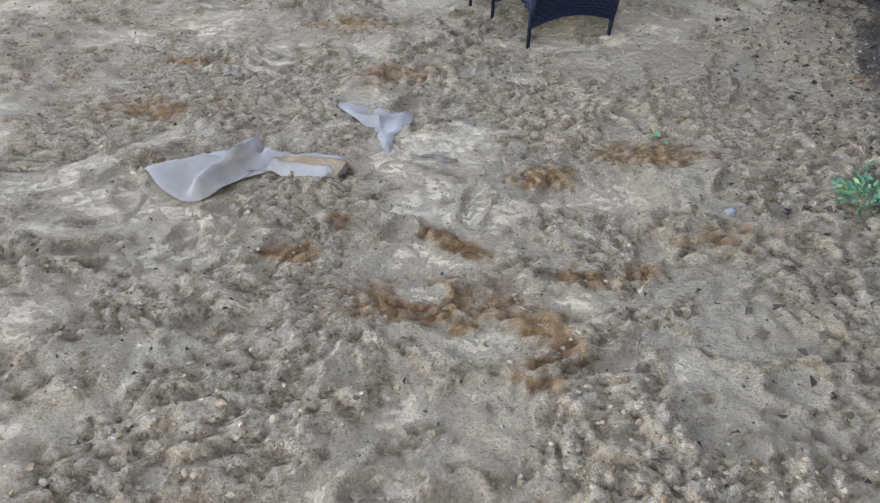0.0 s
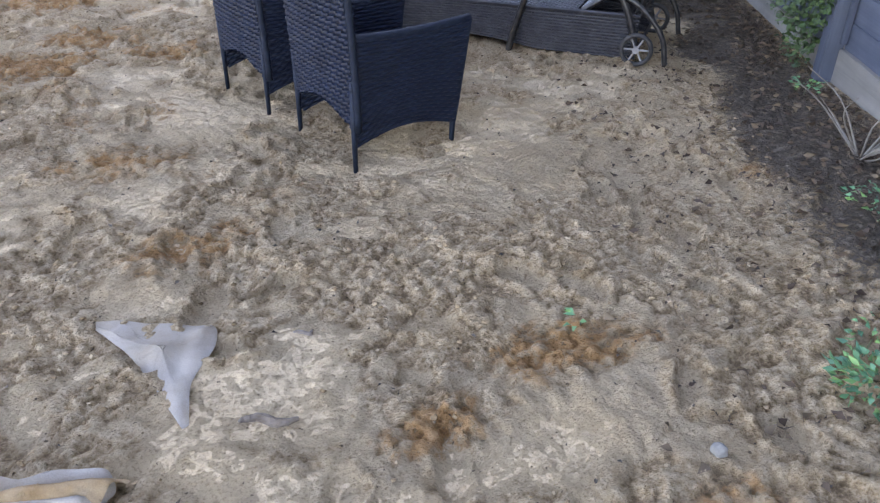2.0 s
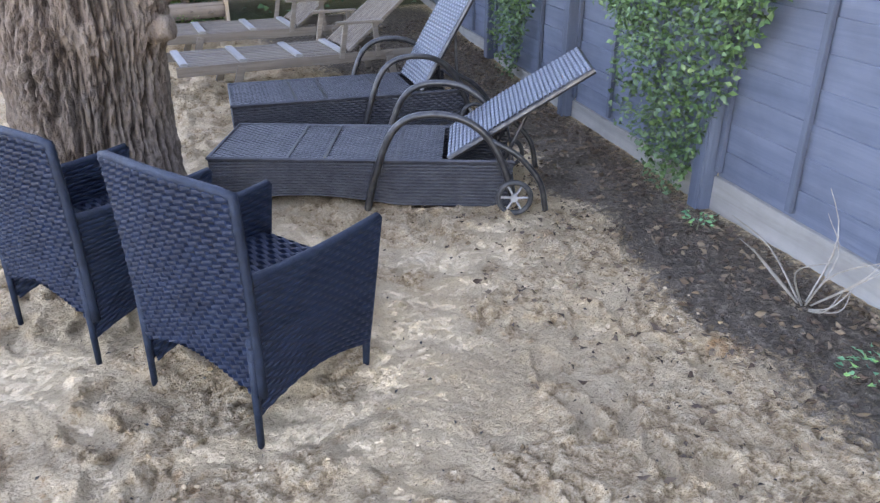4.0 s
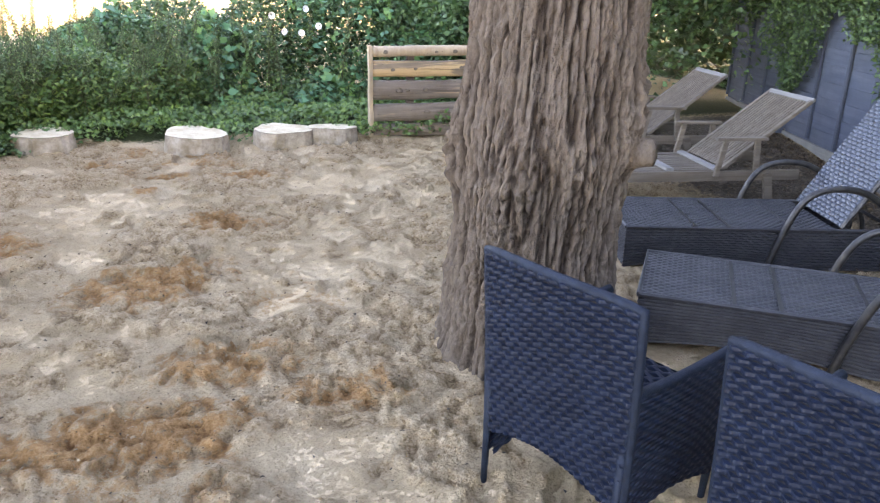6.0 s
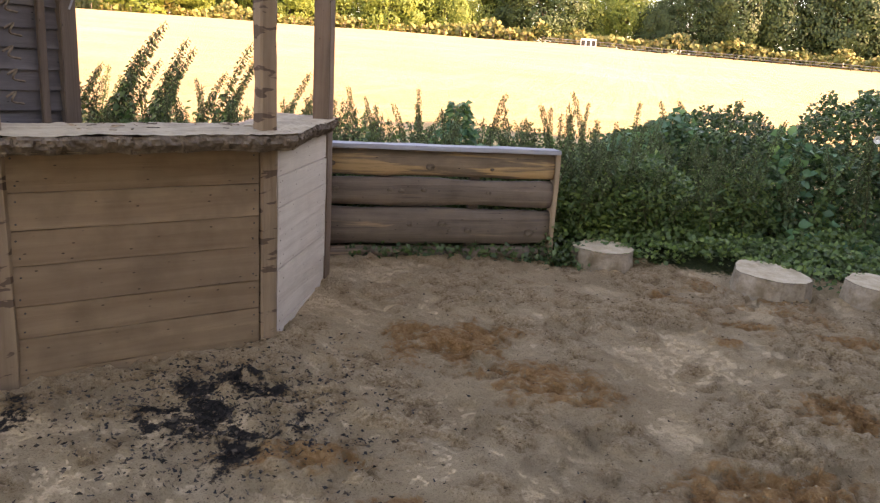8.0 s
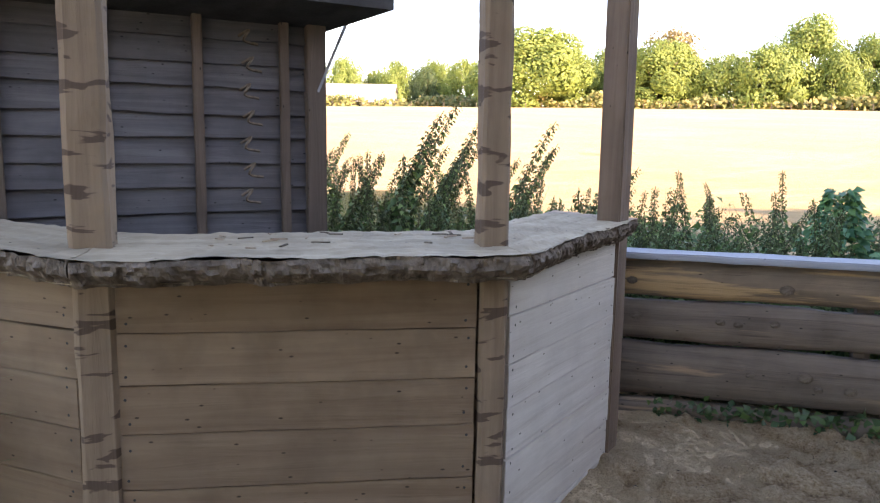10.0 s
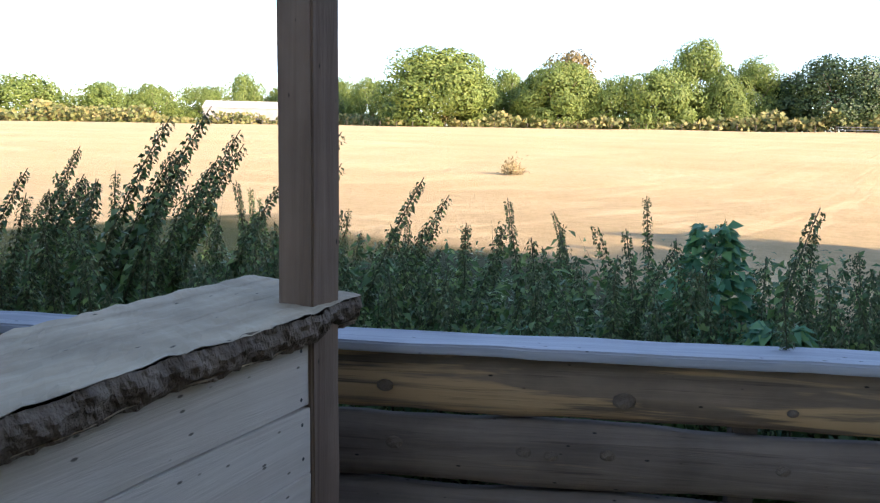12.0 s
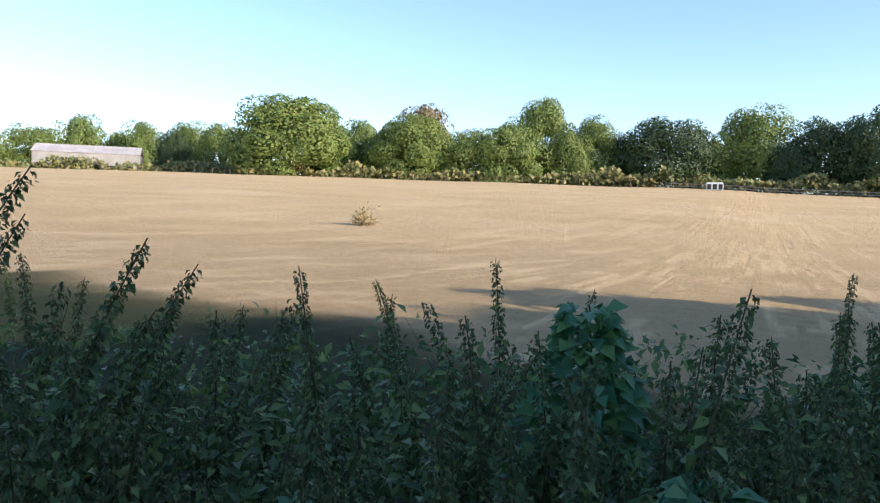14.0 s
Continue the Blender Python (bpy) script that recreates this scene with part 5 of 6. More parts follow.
for k, (x, y, r) in enumerate(((0.99, 2.16, 0.02), (0.6, 1.3, 0.012))):
    bm = bmesh.new()
    bmesh.ops.create_icosphere(bm, subdivisions=3, radius=r)
    for v in bm.verts:
        v.co += noise.noise_vector(v.co / r * 1.2 + Vector((k, 2 * k, 0))) * r * 0.3
        v.co.z *= 0.7
    ob = part("stone", bm, M_STONE, None, "", True)
    ob.matrix_world = Matrix.Translation((x, y, floor_z(x, y) + r * 0.4))
    tagged(ob, "small pale rounded stone in the sand", "stone", "stones")


def litter():
    rng = np.random.default_rng(9)
    pos, dr, ln = [], [], []
    for _ in range(5200):
        y = rng.uniform(1.0, 9.6)
        e = rng.exponential(0.5)
        x = fence_x(y) - 0.05 - e
        if e > 1.6:
            continue
        pos.append((x, y, float(surface_z(x, y)) + 0.004))
        a = rng.uniform(0, 6.3)
        dr.append((math.cos(a), math.sin(a), rng.uniform(-0.1, 0.35)))
        ln.append(rng.uniform(0.012, 0.05))
    tagged(leaves("leaf_litter", pos, dr, np.array(ln), np.array(ln) * 0.55, M_DRY, None, rng), "brown leaf litter on dark soil under the fence", "leaves", kind="stuff")
    pos, dr, ln = [], [], []
    for _ in range(2600):
        x, y = rng.uniform(-4.6, 2.8), rng.uniform(0.4, 10.0)
        pos.append((x, y, float(surface_z(x, y)) + 0.003))
        a = rng.uniform(0, 6.3)
        dr.append((math.cos(a), math.sin(a), rng.uniform(-0.1, 0.3)))
        ln.append(rng.uniform(0.006, 0.024))
    for _ in range(2400):
        x, y = rng.normal(-3.25, 0.36), rng.normal(7.1, 0.34)
        if (x + 3.4) * 0.77 - (y - 7.86) * 0.64 < 0.12:
            continue
        pos.append((x, y, float(surface_z(x, y)) + 0.004))
        a = rng.uniform(0, 6.3)
        dr.append((math.cos(a), math.sin(a), rng.uniform(-0.1, 0.3)))
        ln.append(rng.uniform(0.008, 0.03))
    tagged(leaves("sand_debris", pos, dr, np.array(ln), np.array(ln) * 0.5, M_COAL, None, rng), "dark bark chips and charcoal bits scattered on sand", "debris", kind="stuff")


M_COAL = leaf_mat("char_bits", (0.015, 0.013, 0.012), (0.05, 0.04, 0.03), (0.14, 0.10, 0.07), 0.85, 0.02)
litter()


def clods():
    """Loose crumbs and clods of sand, one mesh."""
    rng = np.random.default_rng(17)
    n = 26000
    x, y = rng.uniform(-4.4, 3.0, n), 0.7 + 9.3 * rng.random(n) ** 1.6
    u, w = x * 0.8 + y * 0.6 + 0.12 * lattice(x, y, 0.2, 35), y * 0.8 - x * 0.6 + 0.12 * lattice(x, y, 0.2, 36)
    patchy = 0.42 * lattice(u, w, 0.62, 24) + 0.30 * lattice(w, u, 0.21, 29) + 0.28 * lattice(u + 0.3 * w, w, 0.085, 30)
    keep = (patchy + 0.16 * rng.random(n) > 0.6) & ((x + 3.3) * 0.77 - (y - 7.86) * 0.64 > 0) & (x < fence_x(y) - 0.7)
    x, y = x[keep], y[keep]
    n = len(x)
    r = 0.003 + 0.006 * rng.random(n) ** 2.5
    z = surface_z(x, y) + 0.2 * r
    o = np.array([(1, 0, 0), (0, 1, 0), (-1, 0, 0), (0, -1, 0), (0, 0, 1), (0.55, 0.55, 0.6), (-0.55, 0.55, 0.6), (-0.55, -0.55, 0.6), (0.55, -0.55, 0.6)], float)
    v = np.stack([x, y, z], 1)[:, None] + (o[None] + rng.normal(size=(n, 9, 3)) * 0.22) * r[:, None, None] * np.array([1.2, 1.2, 0.8])
    f0 = np.array([(0, 1, 5), (1, 2, 6), (2, 3, 7), (3, 0, 8), (5, 1, 6), (6, 2, 7), (7, 3, 8), (8, 0, 5), (5, 6, 4), (6, 7, 4), (7, 8, 4), (8, 5, 4)])
    f = (np.arange(n)[:, None, None] * 9 + f0[None]).reshape(-1, 3)
    ob = raw("sand_crumbs", v.reshape(-1, 3), f, M_CRUMB)
    tagged(ob, "loose crumbs and clods of pale trampled sand", "sand", kind="stuff")


def crumb_material():
    m, nt, b = mat("sand_crumb", 0.95, 0, 0.1)
    geo = nt.nodes.new("ShaderNodeNewGeometry")
    c = ramp(nt, geo.outputs["Random Per Island"], [(0.0, (0.12, 0.075, 0.04)), (0.4, (0.24, 0.155, 0.085)), (0.8, (0.34, 0.235, 0.14)), (1.0, (0.40, 0.29, 0.18))])
    nt.links.new(c, b.inputs["Base Color"])
    bump(nt, b, noise_tex(nt, coords(nt), 200, 3), 0.6, 0.004)
    return m


M_CRUMB = crumb_material()
clods()


# ---- plants ----
M_DRYT = plain("dry_branch", (0.150, 0.125, 0.100), (0.230, 0.205, 0.175), 20, 0.9)
M_STRAW = leaf_mat("straw", (0.30, 0.22, 0.10), (0.40, 0.30, 0.15), (0.5, 0.4, 0.22), 0.8, 0.1)
def nettle_mesh(height, rng, bend, leaf=0.080):
    """Stem, drooping leaf pairs and seed tassels of one stinging nettle."""
    n = 14
    a = 0.0
    tip = np.array([math.cos(a) * bend, math.sin(a) * bend, height])
    pts = [np.array([tip[0] * (k / n) ** 1.8, tip[1] * (k / n) ** 1.8, height * k / n]) for k in range(n + 1)]
    stem = tube_bm([tuple(p) for p in pts], [0.0055 * (1 - 0.75 * k / n) + 0.001 for k in range(n + 1)], 5)
    pos, dr, ln, sp, sd, sl = [], [], [], [], [], []
    z = 0.12 * height
    turn = rng.uniform(0, 3)
    while z < height * 0.99:
        f = z / height
        p = np.array([tip[0] * f ** 1.8, tip[1] * f ** 1.8, z])
        size = leaf * (1 - 0.78 * f ** 1.3) * rng.uniform(0.8, 1.2)
        for s in (0, math.pi):
            b = turn + s + rng.uniform(-0.3, 0.3)
            out = np.array([math.cos(b), math.sin(b), 0])
            if rng.random() < (0.55 if f < 0.35 else 0.95):
                pos.append(p + out * 0.012)
                dr.append(out + np.array([0, 0, rng.uniform(-0.9, -0.05)]))
                ln.append(size)
            if f > 0.45:
                for _ in range(8):
                    sp.append(p + out * rng.uniform(0.003, 0.03) + np.array([0, 0, rng.uniform(-0.03, 0.01)]))
                    sd.append(out * 0.6 + np.array([rng.normal() * 0.4, rng.normal() * 0.4, -0.9]))
                    sl.append(rng.uniform(0.020, 0.042) * (1.2 - 0.7 * f))
        turn += 1.57
        z += 0.030 * (1.15 - 0.6 * f)
    return stem, (pos, dr, np.array(ln)), (sp, sd, np.array(sl))


def build_nettles():
    rng = np.random.default_rng(12)
    protos = []
    for k in range(9):
        h = (1.0, 1.12, 1.25, 0.9, 1.05, 1.18, 1.3, 0.8, 1.0)[k]
        stem, lf, sd = nettle_mesh(h, rng, (0.05, 0.12, 0.25, 0.1, 0.18, 0.08, 0.45, 0.15, 0.3)[k], 0.115 if k == 6 else 0.080)
        ob = tagged(part("nettle", stem, M_STEM), "tall stinging nettle gone to seed behind the log screen", "nettle", "nettles along the field")
        tagged(leaves("leaf", lf[0], lf[1], lf[2], lf[2] * 0.62, M_NETTLE, ob, rng, 0.2, np.tile((0, 0, 1.0), (len(lf[0]), 1))), kind="stuff")
        tagged(leaves("seed_tassel", sd[0], sd[1], sd[2], sd[2] * 0.5, M_SEED, ob, rng), kind="stuff")
        protos.append(ob)
    places = []
    for _ in range(150):
        u, v = rng.uniform(-2.0, 2.9), rng.exponential(0.8)
        x, y = -3.3 + 0.896 * u - 0.443 * (0.25 + v), 9.44 + 0.443 * u + 0.896 * (0.25 + v)
        if v > 3.0 or (x < -4.6 and y < 9.4):
            continue
        places.append((x, y, rng.uniform(0.6, 0.93)))
    for _ in range(40):
        places.append((rng.uniform(-2.2, 1.2), rng.uniform(11.3, 12.8), rng.uniform(0.8, 1.0)))
    # the tall leaning plants beyond the bar
    for _ in range(40):
        x = rng.uniform(-7.4, -4.5)
        y = 8.42 - 0.372 * (x + 5.03) + 0.45 + rng.exponential(0.7)
        places.append((x, max(y, 9.0), rng.uniform(0.7, 1.0)))
    leaning = len(places)
    for x, y, z in ((-5.33, 10.0, 1.9), (-5.24, 9.72, 1.82), (-4.69, 10.25, 1.77), (-5.02, 9.9, 1.71), (-4.2, 10.43, 1.48), (-6.5, 10.1, 1.7), (-6.03, 9.48, 1.58)):
        for _ in range(4):
            k = (z - floor_z(x, y)) / 1.3 * rng.uniform(0.74, 0.92) if _ else (z - floor_z(x, y)) / 1.3
            jx, jy = (rng.normal() * 0.16, rng.normal() * 0.16) if _ else (0, 0)
            places.append((x + jx - 0.36 * k, y + jy - 0.27 * k, k))
    first = set()
    for k, (x, y, s) in enumerate(places):
        j = 6 if k >= leaning else k % 9
        turn = rng.normal() * 0.15 + 0.64 if k >= leaning else rng.uniform(0, 6.3)
        m = Matrix.Translation((x, y, floor_z(x, y) - 0.02)) @ Matrix.Rotation(turn, 4, "Z") @ Matrix.Rotation(rng.normal() * 0.06, 4, "X")
        if j not in first:
            first.add(j)
            protos[j].matrix_world = m @ Matrix.Diagonal((s, s, s, 1))
        else:
            c = copy_thing(protos[j], m)
            c.scale = (s, s, s)


build_nettles()


def nettle_thicket():
    """Shorter nettles grown too close to count, in one mass."""
    rng = np.random.default_rng(31)
    kinds = [nettle_mesh(h, rng, 0.2)[1:] for h in (0.55, 0.7, 0.85)]
    mass = ([], [], []), ([], [], [])
    stem_p, stem_d, stem_l = [], [], []
    for _ in range(290):
        u, v = rng.uniform(-1.9, 3.6), rng.exponential(0.55)
        x, y = -3.3 + 0.896 * u - 0.443 * (0.22 + v), 9.44 + 0.443 * u + 0.896 * (0.22 + v)
        if v > 2.2 or (x < -4.8 and y < 9.5):
            continue
        j, a, k = rng.integers(0, 3), rng.uniform(0, 6.3), rng.uniform(0.75, 1.15)
        turn = np.array([[math.cos(a), -math.sin(a), 0], [math.sin(a), math.cos(a), 0], [0, 0, 1]]) * k
        base = np.array([x, y, floor_z(x, y)])
        for (p, d, ln), (mp, md, ml) in zip(kinds[j], mass):
            mp.append(np.array(p) @ turn.T + base)
            md.append(np.array(d) @ turn.T)
            ml.append(np.array(ln) * k)
        stem_p.append(base)
        stem_d.append((0.2 * math.cos(a), 0.2 * math.sin(a), 0.8))
        stem_l.append((0.55, 0.7, 0.85)[j] * k)
    for name, label, (p, d, ln), ratio, material in (("nettle_thicket", "dense dark mass of shorter nettles", mass[0], 0.6, M_NETTLE), ("nettle_tassels", "hanging seed tassels of the nettle mass", mass[1], 0.5, M_SEED)):
        p, d, ln = np.concatenate(p), np.concatenate(d), np.concatenate(ln)
        tagged(leaves(name, p, d, ln, ln * ratio, material, None, rng, 0.2, np.tile((0, 0, 1.0), (len(p), 1))), label, "nettles", kind="stuff")
    tagged(leaves("nettle_stems", stem_p, stem_d, np.array(stem_l), 0.012, M_STEM, None, rng), "thin green stems of the nettle mass", "stems", kind="stuff")


nettle_thicket()


def undergrowth(name, label, cat, material, n, place, size, seed, up=0.35, aspect=0.7, face=(0, -0.35, 0.8)):
    rng = np.random.default_rng(seed)
    pos, dr = [], []
    while len(pos) < n:
        p = place(rng)
        if p is None:
            continue
        pos.append(p)
        dr.append((rng.normal(), rng.normal(), rng.normal() * 0.6 + up))
    ln = rng.uniform(0.55, 1.25, n) * size
    return tagged(leaves(name, pos, dr, ln, ln * aspect, material, None, rng, 0.15, np.tile(face, (n, 1))), label, cat, kind="stuff")


def behind_screen(rng):
    u, v = rng.uniform(-1.6, 3.3), rng.exponential(0.7)
    if v > 2.8:
        return None
    x, y = -3.3 + 0.896 * u - 0.443 * (0.17 + v), 9.44 + 0.443 * u + 0.896 * (0.17 + v)
    if x < -4.7 and y < 9.5:
        return None
    top = (0.42 + 0.42 * float(lattice(x, y, 0.45, 51))) * (1.0 if v > 0.1 else 0.75)
    return (x, y, floor_z(x, y) + top * rng.random() ** 0.5)


undergrowth("weed_thicket", "tangled dark green weeds below the nettles", "weeds", M_NETTLE, 26000, behind_screen, 0.06, 61, 0.2, 0.45)


def mound(x0, x1, y0, y1, zfun):
    def f(rng):
        x, y = rng.uniform(x0, x1), rng.uniform(y0, y1)
        h = zfun(x, y)
        if h <= 0.03:
            return None
        return (x, y, floor_z(x, y) + h * (1 - 0.88 * rng.random() ** 2.2))
    return f


def hedge_h(x, y):
    lump = 0.95 * float(lattice(x, y, 0.7, 71)) + 0.55 * float(lattice(x, y, 0.28, 72)) - 0.2
    front = 1 / (1 + math.exp(-(y - 11.35 - 0.3 * math.sin(x * 2.3) - 0.4 * float(lattice(x, y, 0.4, 74))) * 5))
    rise = 0.50 + 0.10 * max(0, x + 1.6) + 0.10 * max(0, x - 0.6)
    side = 1 / (1 + math.exp(-(x + 2.15) * 4))
    return front * (rise + 0.75 * (lump - 0.2)) * side


undergrowth("bramble_hedge", "dense dark green bramble and bindweed hedge", "hedge", M_BRAMBLE, 52000, mound(-2.6, 3.2, 10.7, 13.4, hedge_h), 0.062, 63, 0.25, 0.72)
undergrowth("bindweed_vines", "broad bindweed leaves draped over the bramble hedge", "bindweed", M_SAP, 4200, mound(-2.4, 3.1, 10.9, 12.6, lambda x, y: hedge_h(x, y) * 1.04 if lattice(x, y, 0.5, 76) > 0.5 else 0.0), 0.10, 77, 0.1, 0.8)
undergrowth("ground_ivy", "low ground ivy behind the stumps, light put into its bright green", "ground cover", M_GROUNDIVY, 15000,
            mound(-2.3, 2.9, 10.05, 11.7, lambda x, y: (0.07 + 0.17 * float(lattice(x, y, 0.3, 81))) * (1 if y > 10.2 + 0.12 * math.sin(x * 5) or (1.0 < x and y > 9.85 + 0.1 * math.sin(x * 7)) else 0)), 0.046, 64, 0.5, 0.8)
undergrowth("screen_weeds", "small ivy leaves at the foot of the log screen", "weeds", M_IVY, 700,
            lambda rng: (lambda u: (-3.5 + 1.28 * u, 9.24 + 0.63 * u + rng.uniform(-0.02, 0.05), 0.26 + rng.random() ** 2 * 0.14))(rng.random()), 0.04, 65, 0.3, 0.8)
undergrowth("screen_weeds", "clump of weeds by the end of the log screen", "weeds", M_IVY, 420,
            lambda rng: (-2.1 + rng.normal() * 0.08, 9.93 + rng.normal() * 0.08, 0.25 + abs(rng.normal()) * 0.10), 0.05, 66, 0.4, 0.7)


def sapling(x, y, h, seed):
    rng = np.random.default_rng(seed)
    z = floor_z(x, y)
    ob = tagged(part("sapling", tube_bm(smooth_curve([(0, 0, 0), (0.03, 0.02, h * 0.5), (0.0, 0.05, h)], 5), [0.012 - 0.0009 * k for k in range(11)], 6), M_STEM), "young bush with broad blue-green leaves among nettles", "bush")
    ob.matrix_world = Matrix.Translation((x, y, z))
    n = 1000
    t = rng.random(n) ** 0.7
    a = rng.uniform(0, 6.3, n)
    r = (0.04 + 0.17 * np.sin(np.pi * np.clip(t, 0.05, 0.96)) * rng.random(n))
    pos = np.stack([np.cos(a) * r, np.sin(a) * r, t * h], 1)
    dr = np.stack([np.cos(a), np.sin(a), rng.uniform(-0.7, 0.2, n)], 1)
    leaves("leaf", pos, dr, rng.uniform(0.045, 0.08, n), 0.05, M_SAP, ob, rng, 0.2, np.tile((0, -0.3, 0.9), (n, 1)))


sapling(-3.17, 11.07, 0.95, 3)
sapling(-2.75, 10.35, 0.72, 4)
sapling(-3.6, 10.0, 0.62, 5)

rngf = random.Random(6)
for x, y, z in ((0.35, 11.35, 1.12), (0.52, 11.3, 1.10), (0.72, 11.35, 1.17), (0.25, 11.4, 1.27), (-2.05, 10.75, 0.55), (1.9, 11.4, 1.7), (0.62, 11.6, 1.32)):
    bm = bmesh.new()
    rings = []
    for k, (yy, r) in enumerate(((0.0, 0.006), (-0.02, 0.012), (-0.032, 0.028), (-0.034, 0.034))):
        rings.append([bm.verts.new((r * math.cos(a), yy, r * math.sin(a))) for a in (2 * math.pi * j / 10 for j in range(10))])
    for a, b in zip(rings, rings[1:]):
        for j in range(10):
            bm.faces.new((a[j], a[(j + 1) % 10], b[(j + 1) % 10], b[j]))
    ob = tagged(part("bindweed_flower", bm, M_FLOWER, None, "", True), "white trumpet bindweed flower on the hedge", "flower", "bindweed flowers")
    ob.matrix_world = Matrix.Translation((x, y - 0.2, z)) @ Matrix.Rotation(rngf.uniform(-0.5, 0.5), 4, "Z") @ Matrix.Rotation(rngf.uniform(-0.4, 0.2), 4, "X")


# climber over the fence, in hanging clusters, and the hedge above it
def climber(rng):
    t = rng.uniform(3.6, 10.6)
    drop = 0.25 + 0.5 * max(0.0, math.sin((t - 3.9) * 2.6)) + 1.1 * math.exp(-((t - 4.95) / 0.5) ** 2) + 0.6 * math.exp(-((t - 5.9) / 0.4) ** 2) + 0.9 * math.exp(-((t - 7.4) / 0.7) ** 2) + 0.6 * float(lattice(t, t * 0, 0.4, 91))
    top = 2.25 + 0.35 * float(lattice(t, t * 0 + 3, 0.6, 92))
    s = rng.random()
    z = top - (drop + 0.45) * s ** 1.2
    thick = 0.28 * math.sin(math.pi * min(1.0, 0.25 + 0.75 * (1 - s))) * (0.5 + float(lattice(t * 3, z * 3, 1.0, 93)))
    off = rng.uniform(-0.25, 1.0) * thick
    if off < 0.06 and z < 1.85:
        off = 0.06 + rng.random() * 0.05
    return (fence_x(t) - off * 0.93, t + off * 0.37, z)


undergrowth("climbing_ivy", "glossy green climber hanging over the blue-grey fence", "climber", M_IVY, 64000, climber, 0.040, 67, -0.3, 0.6, (-0.8, 0.2, 0.6))


def hedge_behind(rng):
    t = rng.uniform(1.5, 14.5)
    s = rng.uniform(0.25, 1.8)
    hh = 2.9 + 0.9 * float(lattice(t, t * 0, 1.1, 94))
    z = hh * rng.random() ** 0.45
    return (fence_x(t) + s, t, z + 0.1)


undergrowth("fence_hedge", "tall dark hedge behind the garden fence", "hedge", M_BRAMBLE, 34000, hedge_behind, 0.12, 68, 0.2, 0.75)


# added shrubs, no known planting: they stop low sun from reaching the yard
def sun_block_shrubs(rng):
    x, y = rng.uniform(6.6, 8.2), rng.uniform(1.0, 19.0)
    return (x, y, 0.1 + (3.6 + 1.2 * float(lattice(y, y * 0, 1.3, 96))) * rng.random() ** 0.7)


undergrowth("sun_block_row", "added row of dense shrubs behind the hedge that blocks low sun", "shrubs", M_OAKD, 22000, sun_block_shrubs, 0.24, 75, 0.2, 0.75)


def hedge_corner(rng):
    x, y = rng.uniform(1.9, 5.8), rng.uniform(9.7, 13.6)
    if y < 10.6 and x < 3.0 + 0.3 * (10.6 - y):
        return None
    hh = 1.0 + 0.6 * max(0, x - 2.0) + (0.5 if y < 10.7 else 0.0) + 0.6 * float(lattice(x, y, 0.6, 95))
    return (x, y, 0.2 + hh * rng.random() ** 0.4)


undergrowth("corner_thicket", "tall shady thicket behind the far log screen", "thicket", M_BRAMBLE, 40000, hedge_corner, 0.08, 69, 0.2, 0.72)


def twigs(name, x, y, z, n, spread, height, seed, label, material):
    rng = random.Random(seed)
    bm = bmesh.new()
    for _ in range(n):
        a, e = rng.uniform(0, 6.3), rng.uniform(0.3, 1.0)
        p = [(0, 0, 0), (math.cos(a) * spread * 0.4, math.sin(a) * spread * 0.4, height * e * 0.6), (math.cos(a + 0.4) * spread * e, math.sin(a + 0.4) * spread * e, height * e)]
        t = tube_bm(smooth_curve(p, 4), [0.0055 - 0.0005 * k for k in range(9)], 4)
        me = bpy.data.meshes.new("tmp")
        t.to_mesh(me)
        t.free()
        bm.from_mesh(me)
        bpy.data.meshes.remove(me)
    ob = tagged(part(name, bm, material), label, "branches")
    ob.matrix_world = Matrix.Translation((x, y, z))


twigs("bare_branches", 2.66, 3.5, 0.0, 12, 0.5, 0.5, 3, "bare dry branches of a dead shrub by the fence", M_DRYT)
twigs("bare_branches", 2.2, 11.9, 0.9, 7, 0.5, 1.3, 5, "bare grey twigs above the hedge", M_DRYT)


def small_plant(x, y, r, h, n, seed, label):
    rng = np.random.default_rng(seed)
    ob = tagged(part("small_plant", tube_bm([(0, 0, -0.02), (0.01, 0, h * 0.6)], [0.004, 0.002], 5), M_STEM), label, "plant", "weeds in the soil")
    ob.matrix_world = Matrix.Translation((x, y, floor_z(x, y)))
    a = rng.uniform(0, 6.3, n)
    rr = r * rng.random(n) ** 0.6
    pos = np.stack([np.cos(a) * rr, np.sin(a) * rr, 0.02 + h * rng.random(n)], 1)
    dr = np.stack([np.cos(a), np.sin(a), rng.uniform(-0.2, 0.5, n)], 1)
    leaves("leaf", pos, dr, rng.uniform(0.02, 0.045, n), 0.016, M_SAP, ob, rng)


small_plant(1.50, 2.22, 0.11, 0.045, 170, 1, "low blue-green weed growing in the sand")
small_plant(1.60, 2.36, 0.05, 0.08, 22, 2, "upright blue-green weed shoot in the sand")
small_plant(2.33, 3.02, 0.16, 0.06, 80, 3, "low blue-green weed on dark soil")
small_plant(1.35, 1.42, 0.10, 0.06, 40, 4, "small green weed in the sand")
small_plant(2.98, 4.25, 0.07, 0.06, 30, 5, "small green weed at the fence post")
small_plant(0.90, 2.72, 0.03, 0.03, 6, 6, "tiny green seedling in the sand")


